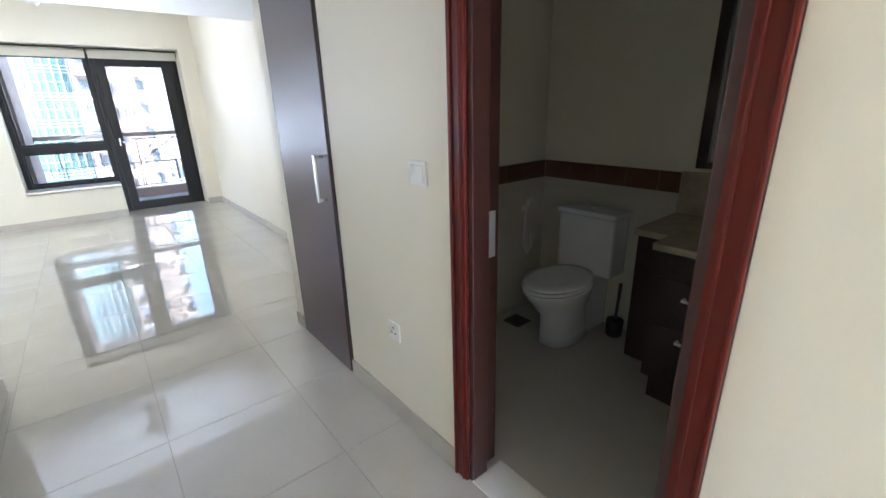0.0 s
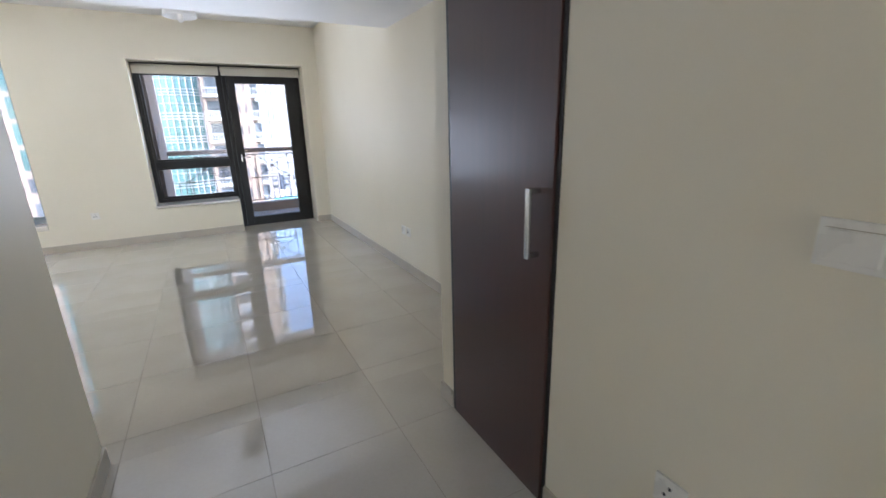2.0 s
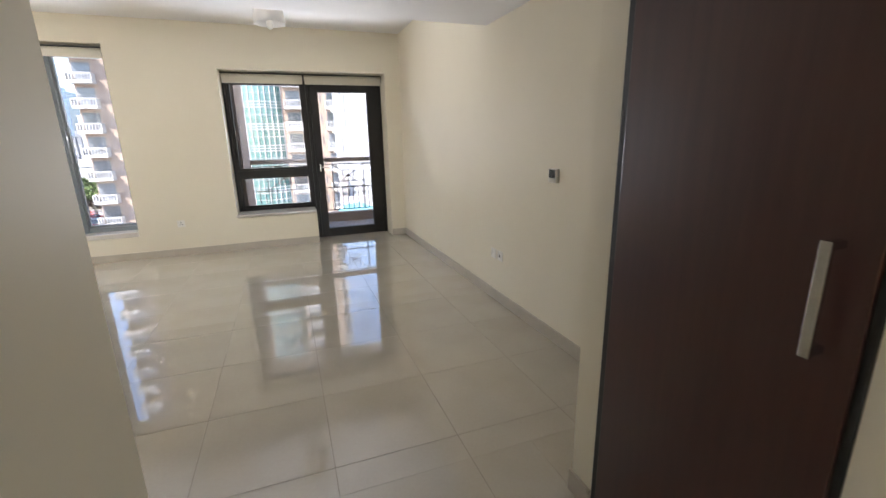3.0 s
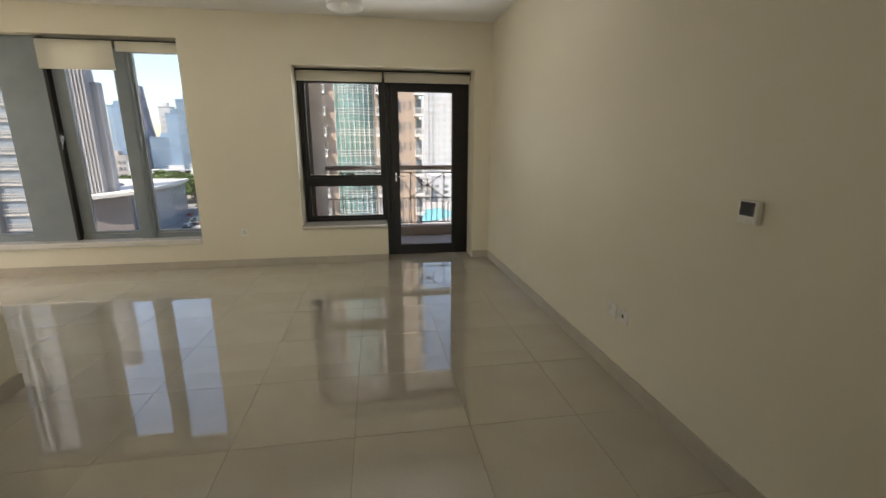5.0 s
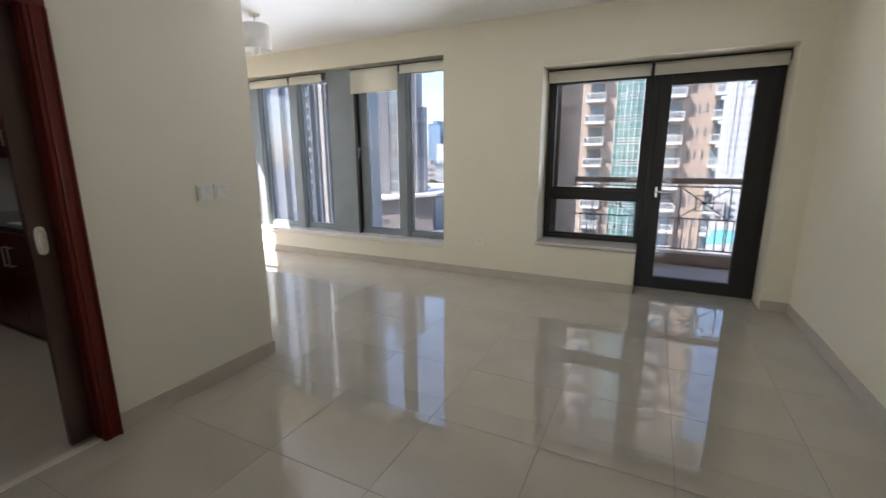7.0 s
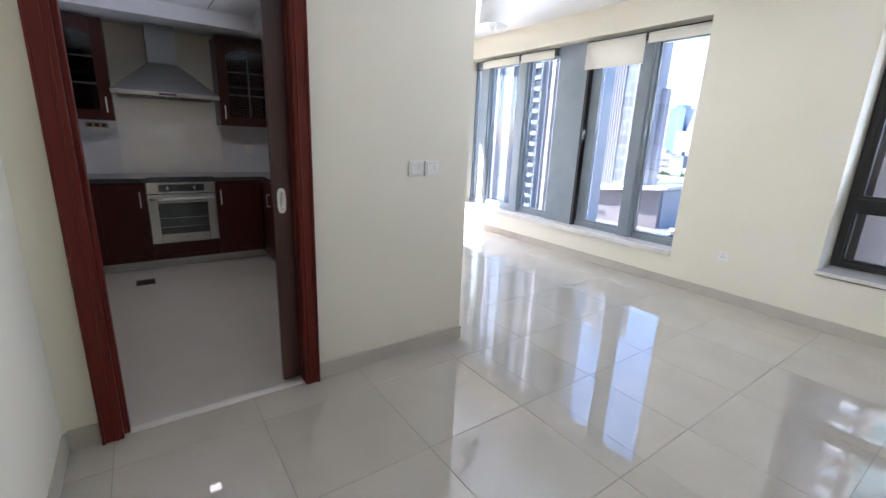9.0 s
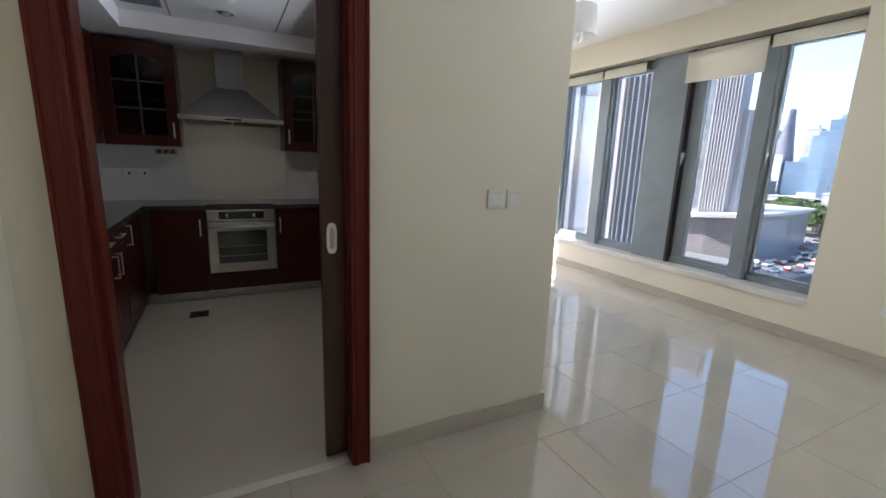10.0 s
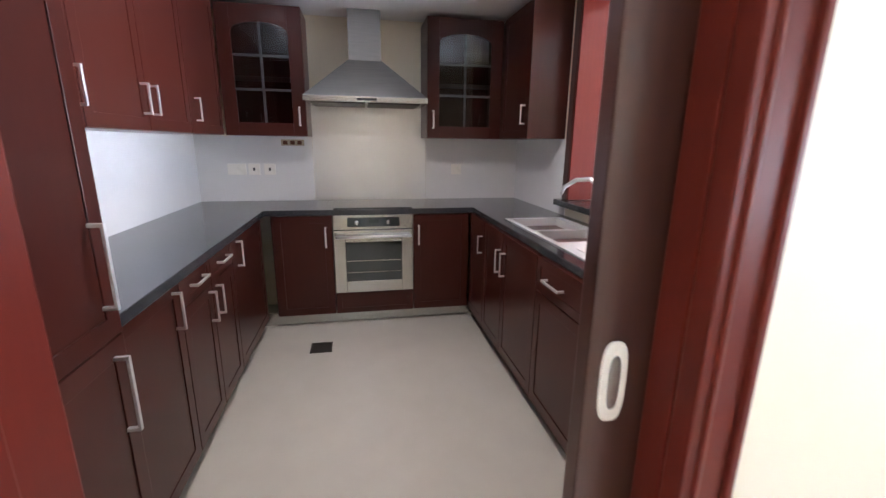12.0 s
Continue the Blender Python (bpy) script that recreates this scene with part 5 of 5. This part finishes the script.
for j in range(nf):
    z = GZ + j * FH
    if z < -24:
        continue
    for x in (-7.05, 2.9, -21.9, 8.1):
        b = new("balcony", slab)
        b.parent, b.location = tw, Vector((x, TY, z)) - o
        b.scale = (0.5 if x > 8 else 1, 1, 1)
        for m in (para, bdoor):
            c = new("parapet" if m is para else "door", m)
            c.parent = b
    for x, m in ((-18.3, teal if z > -4 else wide), (-16.3, wide), (-13.4, win), (-12.4, win), (-10.4, win), (5.1, win), (5.9, win), (6.8, win)):
        w = new("window", m)
        w.parent, w.location = tw, Vector((x, TY, z + 0.9)) - o
    for y in (75, 79, 84, 88):
        w = new("window", flank)
        w.parent, w.location = tw, Vector((8.2, y, z + 0.9)) - o

# the dark glass tower with white fins and slatted balconies
gt = thing("glass_tower", (-95, 110, GZ), "slate blue glass high-rise with white fins and balconies", "building")
part("wall", boxes((-122, -67.0, 100, 104, GZ, 80)), M_SLATE, gt)
part("roof", boxes((-122.5, -66.6, 99.5, 104.5, 80, 81)), M_GREYT, gt)
o = ORIGIN[gt]
for x, w in ((-110, 0.3), (-104, 0.3), (-98, 0.3), (-90.2, 0.4), (-86.3, 0.15), (-84.0, 0.13), (-82.3, 0.6), (-80.6, 0.12), (-79.0, 0.13), (-77.2, 0.2), (-75.4, 0.12), (-74.0, 0.12), (-72.5, 0.3)):
    part("fin", boxes((x - w, x + w, 98.6, 100, GZ, 80)), M_PALE if w > 0.35 else M_GREYT, gt)
stack = mesh_of("balcony_deck", boxes((-2.6, 2.6, -0.4, 0, -0.2, 0.2), (-2.6, 2.4, -0.4, -0.32, 0.55, 0.75), (-2.6, 2.4, -0.4, -0.32, 1.05, 1.25)), M_PALE)
small = mesh_of("small_deck", boxes((-1.5, 1.5, -1.4, 0, -0.2, 0.3), (-1.5, 1.5, -1.4, -1.3, 0.3, 1.0)), M_GREYT)
spandrel = mesh_of("spandrel", boxes((-15, 15, -0.15, 0, 0, 0.9)), M_GREYT)
for j in range(35):
    z = GZ + 3.4 + 3.0 * j
    for x, m, n in ((-69.6, stack, "balcony"), (-88.2, small, "balcony"), (-106.9, spandrel, "spandrel")):
        b = new(n, m)
        b.parent, b.location = gt, Vector((x, 100, z)) - o

# the pale ribbed tower behind the mall
rt = thing("ribbed_tower", (-110, 190, GZ), "tall pale high-rise with close vertical ribs, haze in its colour", "building")
part("wall", boxes((-126, -97, 178, 183, GZ, 84)), M_RIB, rt)
part("wing", boxes((-97, -94.6, 180, 183, GZ, 24)), M_RIB, rt)
part("roof", boxes((-126.4, -96.6, 177.6, 183.4, 84, 85)), M_RIB, rt)
o = ORIGIN[rt]
for k in range(25):
    x = -125.4 + 1.17 * k
    if -112.5 < x < -107.5:
        continue
    part("rib", boxes((x - 0.22, x + 0.22, 177.3, 178, GZ, 84)), M_RIB, rt)
gw = mesh_of("tall_window", boxes((-1.0, 1.0, -0.1, 0.05, 0, 4.6)), M_TWIN)
rw = mesh_of("slit_window", boxes((-0.3, 0.3, -0.1, 0.05, 0, 2.2)), M_TWIN)
for j in range(21):
    for dx in (-111.2, -108.8):
        w = new("window", gw)
        w.parent, w.location = rt, Vector((dx, 178, -14 + 5.2 * j)) - o
    for dx in (-124.8, -120.1, -116.6, -104.4, -101.0, -98.6):
        w = new("window", rw)
        w.parent, w.location = rt, Vector((dx, 178, -14 + 3.6 * j)) - o

FARW = "far white high-rise with haze in its colour"
tower("white_tower", 33, 40.5, 280, 296, 50, M_HAZE, M_PALE, FARW, 3, 4.2, 1.2, 2.0, zwin=-20, ribs=2)
tower("white_tower", 40.6, 52, 280, 300, 37, M_HAZE, M_PALE, FARW, 3, 4.2, 1.6, 2.0, zwin=-20)
tower("white_tower", 62, 78, 360, 380, 60, M_HAZE, M_PALE, FARW, 4, 4.2, 2.0, 2.2, zwin=-20)
tower("blue_tower", -210, -196, 400, 420, 34.5, M_BLUEGL, M_GREYT, "slim blue glass tower in the distance", 5, 4.4, 2.2, 0.5, zwin=-10, sides=False)
tower("blue_tower", -182, -156, 400, 425, 9.5, M_BLUEGL, M_GREYT, "blue glass office block in the distance", 9, 4.4, 2.4, 0.5, zwin=-26, sides=False)
tower("blue_tower", -158, -148, 378, 392, 27, M_BLUEGL, M_GREYT, "blue glass tower in the distance", 4, 4.4, 1.8, 0.5, zwin=-10, sides=False)
tower("blue_tower", -147, -132, 372, 388, 37, M_BLUEGL, M_GREYT, "pale blue glass tower in the distance", 5, 4.4, 2.2, 0.5, zwin=-10, sides=False)
tower("slim_tower", -183, -173, 425, 433, 36, M_HAZE, M_PALE, "slim white tower in the distance", 1, 4.6, 6.0, 1.6, zwin=4, sides=False)
tower("office_block", -216, -196, 388, 398, -5, M_PALE, M_TWIN, "pale office block with dark windows", 6, 5.2, 2.2, 3.0, zwin=-22, sides=False)
tower("office_block", -214, -179, 430, 450, 4.5, M_GREYT, M_TWIN, "grey office block with dark windows", 10, 4.2, 2.4, 1.8, zwin=-22, sides=False)
tower("office_block", -194, -182.5, 384, 394, -6, M_GREYT, M_HAZE, "grey office block with white fins", 5, 14, 0.8, 13, zwin=-22, sides=False)
tower("office_block", -300, -222, 330, 360, -8, M_PALE, M_TWIN, "long pale office block with dark windows", 16, 4.2, 2.4, 2.2, zwin=-27, sides=False)
tower("low_block", -176, -120, 372, 384, -16, M_HAZE, M_TWIN, "long low white building with dark windows", 10, 6, 3.4, 2.4, zwin=-24.5, sides=False)
tower("low_block", -114, -92, 298, 310, -9.5, M_HAZE, M_TWIN, "long low white building with dark windows", 5, 6, 3.0, 3.2, zwin=-15, sides=False)
tower("ribbed_block", -112, -97, 325, 340, 19, M_HAZE, M_PALE, "far white ribbed high-rise", 6, 4.2, 0.8, 3.2, zwin=-20, ribs=7, sides=False)
tower("ribbed_block", -134, -116, 360, 376, 8, M_GREYT, M_HAZE, "far grey blue high-rise", 6, 4.2, 1.2, 2.0, zwin=-20, ribs=5, sides=False)
tower("apartment_block", -96, -60, 480, 500, 12, M_HAZE, M_PALE, "far pale apartment block", 10, 4.2, 2.0, 2.0, zwin=-27, sides=False)
tower("apartment_block", -150, -116, 500, 520, 24, M_HAZE, M_PALE, "far pale apartment block", 8, 4.2, 2.0, 2.0, zwin=-27, sides=False)
tower("podium_block", 34, 90, 250, 275, -15, M_HAZE, M_TWIN, "low white podium building", 10, 3.4, 2.2, 1.6, zwin=-28, sides=False)
tower("podium_block", 16, 33, 246, 268, -20, M_PALE, M_TWIN, "low pale podium building", 4, 3.4, 2.2, 1.6, zwin=-28, sides=False)

sp = thing("sail_tower", (-190, 405, GZ), "distant white sail-shaped tower with a slim tip", "building")
part("wall", loft([[(a, 403, z), (b, 403, z), (b, 412, z), (a, 412, z)] for z, a, b in ((GZ, -197, -181), (8, -197, -181.5), (20, -193.0, -183.3), (30, -190.4, -184.4), (40, -188.4, -185.4), (51, -187.0, -186.4))]), M_FARGREY, sp)
part("podium", boxes((-200, -184, 399, 403, GZ, 15.5)), M_HAZE, sp)

ml = thing("mall", (-110, 190, GZ), "low mall with a white sweeping roof over brown walls", "building")
EDGE = ((-178, 156, -17.6), (-112, 160, -17.4), (-94, 160.5, -15.6), (-80, 164, -14.2), (-83, 198, -14.3), (-90, 233, -14.4), (-178, 245, -15.0))
BASE = ((-176, 159, -17.7), (-112, 163, -17.5), (-95, 163.5, -15.8), (-84, 166.5, -14.5), (-84.2, 198, -14.4), (-91, 231, -14.5), (-176, 240, -15.1))
part("wall", loft([[(x, y + (1.5 if y < 170 else 0), GZ) for x, y, z in BASE], [tuple(p) for p in BASE]], smooth=False), M_BROWN, ml)
part("glass_front", loft([[(-83.7 - s, 169, z), (-83.9 - s, 198, z), (-90.6, 230, z), (-91.0, 230, z), (-84.3 - s, 198, z), (-84.1 - s, 169, z)] for z, s in ((GZ, -0.6), (-15.6, 0))], smooth=False), M_SLATE, ml, "blue glass side front")
part("roof", loft([[(x, y, z + dz) for x, y, z in EDGE] for dz in (0, 1.1)], smooth=False), M_WHITE, ml, "white roof membrane")
part("dome", loft([[(-122 + 16 * c * math.cos(a), 205 + 18 * c * math.sin(a), -14.6 + h) for a in [math.pi * k / 10 for k in range(20)]] for c, h in ((1, 0), (0.86, 1.2), (0.4, 1.9))]), M_GREYT, ml, "grey roof dome")
for k in range(12):
    x = -170 + 6.2 * k
    part("window", boxes((x, x + 3.4, 160.0 + (x + 176) * 0.062, 160.9 + (x + 176) * 0.062, -27.5, -23.5)), M_TWIN, ml)

pl2 = thing("swimming_pool", (27, 196, -28), "turquoise swimming pool on a podium deck", "pool")
part("deck", boxes((9, 70, 150, 240, GZ, -28.2)), M_PALE, pl2)
part("water", loft([[(27 + (7.0 + 3.2 * math.cos(2 * a + 0.6)) * math.cos(a) + 0.32 * 19 * math.sin(a), 194 + 19 * math.sin(a), z) for a in [math.pi * k / 16 for k in range(32)]] for z in (-28.2, -28.0)], smooth=False), M_POOL, pl2)
part("water", loft([[(41 + 6 * math.cos(a), 178 + 12 * math.sin(a), z) for a in [math.pi * k / 12 for k in range(24)]] for z in (-28.2, -28.0)], smooth=False), M_POOL, pl2)

random.seed(4)
car_body = {}
def car(x, y, rz, m):
    c = thing("car", (x, y, GZ + 0.05), "small parked car seen from far above", "car", "parked cars")
    if m.name not in car_body:
        bm = boxes((-0.9, 0.9, -2.2, 2.2, 0.35, 0.95), bevel=0.15)
        bm2 = loft([[(-0.82, -1.6, 0.9), (0.82, -1.6, 0.9), (0.82, 1.1, 0.9), (-0.82, 1.1, 0.9)], [(-0.65, -1.2, 1.45), (0.65, -1.2, 1.45), (0.65, 0.5, 1.45), (-0.65, 0.5, 1.45)]], smooth=False)
        wh = bmesh.new()
        for sx in (-0.85, 0.85):
            for sy in (-1.35, 1.35):
                add_tube(wh, (sx - 0.1, sy, 0.33), (sx + 0.1, sy, 0.33), 0.33, seg=12)
        car_body[m.name] = (mesh_of("car_body", bm, m), mesh_of("car_cabin", bm2, M_TWIN), mesh_of("wheels", wh, M_BLACK))
    for n, me in zip(("body", "cabin", "wheels"), car_body[m.name]):
        ob = new(n, me)
        ob.parent = c
    c.rotation_euler = (0, 0, rz)


for r in range(13):
    for k in range(16):
        x, y = -110 + 3.0 * k, 151 + 8.6 * r
        if x > (-80 if y < 200 else -82 - 0.27 * (y - 198)) and random.random() < 0.6:
            car(x + random.uniform(-0.3, 0.3), y, random.choice((0, math.pi)), random.choice(M_CARS))

def tree_mesh(seed):
    rnd = random.Random(seed)
    bm = bmesh.new()
    for _ in range(420):
        a, b, r = rnd.uniform(0, 6.28), rnd.uniform(-0.5, 1.4), rnd.uniform(0.45, 1.0) ** 0.6
        p = Vector((math.cos(a) * math.cos(b) * 2.7 * r, math.sin(a) * math.cos(b) * 2.7 * r, 4.6 + 2.0 * math.sin(b) * r)) + Vector((rnd.gauss(0, 0.3), rnd.gauss(0, 0.3), rnd.gauss(0, 0.25)))
        s = rnd.uniform(0.25, 0.5)
        n = Vector((rnd.gauss(0, 1), rnd.gauss(0, 1), rnd.gauss(0.6, 1))).normalized()
        u = n.orthogonal().normalized() * s
        v = n.cross(u)
        bm.faces.new([bm.verts.new(p + q) for q in (u, v, -u, -v)])
    return mesh_of("crown", bm, M_LEAF)


crowns = [tree_mesh(k) for k in range(3)]
tb = bmesh.new()
add_tube(tb, (0, 0, 0), (0, 0, 3.4), 0.22, 0.14, 8)
for a in range(5):
    add_tube(tb, (0, 0, 2.6), (1.3 * math.cos(a * 1.26), 1.3 * math.sin(a * 1.26), 4.6), 0.1, 0.04, 6)
trunk = mesh_of("trunk", tb, M_TRUNK)
for k in range(84):
    x, y = (random.uniform(-122, -84), random.uniform(266, 296)) if k < 34 else (random.uniform(-165, -120), random.uniform(300, 366)) if k < 60 else (random.uniform(-84, -58), random.uniform(265, 300))
    t = thing("tree", (x, y, GZ), "dusty green street tree seen from above", "tree", "street trees")
    t.scale = [random.uniform(1.4, 2.3)] * 3
    for n, me in (("trunk", trunk), ("crown", crowns[k % 3])):
        ob = new(n, me)
        ob.parent = t

# ---------------------------------------------------------------- floor tiles, 0.6 m
def tile_mesh(w, d):
    bm = boxes((-w / 2, w / 2, -d / 2, d / 2, -0.012, 0.0))
    es = [e for e in bm.edges if all(v.co.z > -0.001 for v in e.verts)]
    bmesh.ops.bevel(bm, geom=es, offset=0.0008, segments=1, affect="EDGES")
    return mesh_of("floor_tile", bm, M_TILE)


AREAS = ((LW, EL, KY, NY + 0.0), (KX, EL, WY, KY), (WX, EX, -0.8, WY), (EX, EL, 4.015, WY), (BDX + 0.0, BW1, NY, FRB))
meshes = {}
for x0, x1, y0, y1 in AREAS:
    for i in range(-10, 6):
        for j in range(-3, 17):
            a, b = max(x0, 0.3 + 0.6 * i), min(x1, 0.9 + 0.6 * i)
            c, d = max(y0, 0.3 + 0.6 * j), min(y1, 0.9 + 0.6 * j)
            if b - a < 0.02 or d - c < 0.02:
                continue
            a, b = a + (0.0012 if a > x0 else 0), b - (0.0012 if b < x1 else 0)
            c, d = c + (0.0012 if c > y0 else 0), d - (0.0012 if d < y1 else 0)
            key = (round(b - a, 4), round(d - c, 4))
            if key not in meshes:
                meshes[key] = tile_mesh(*key)
            t = new("tile", meshes[key])
            t.parent, t.location = floor, ((a + b) / 2, (c + d) / 2, 0)
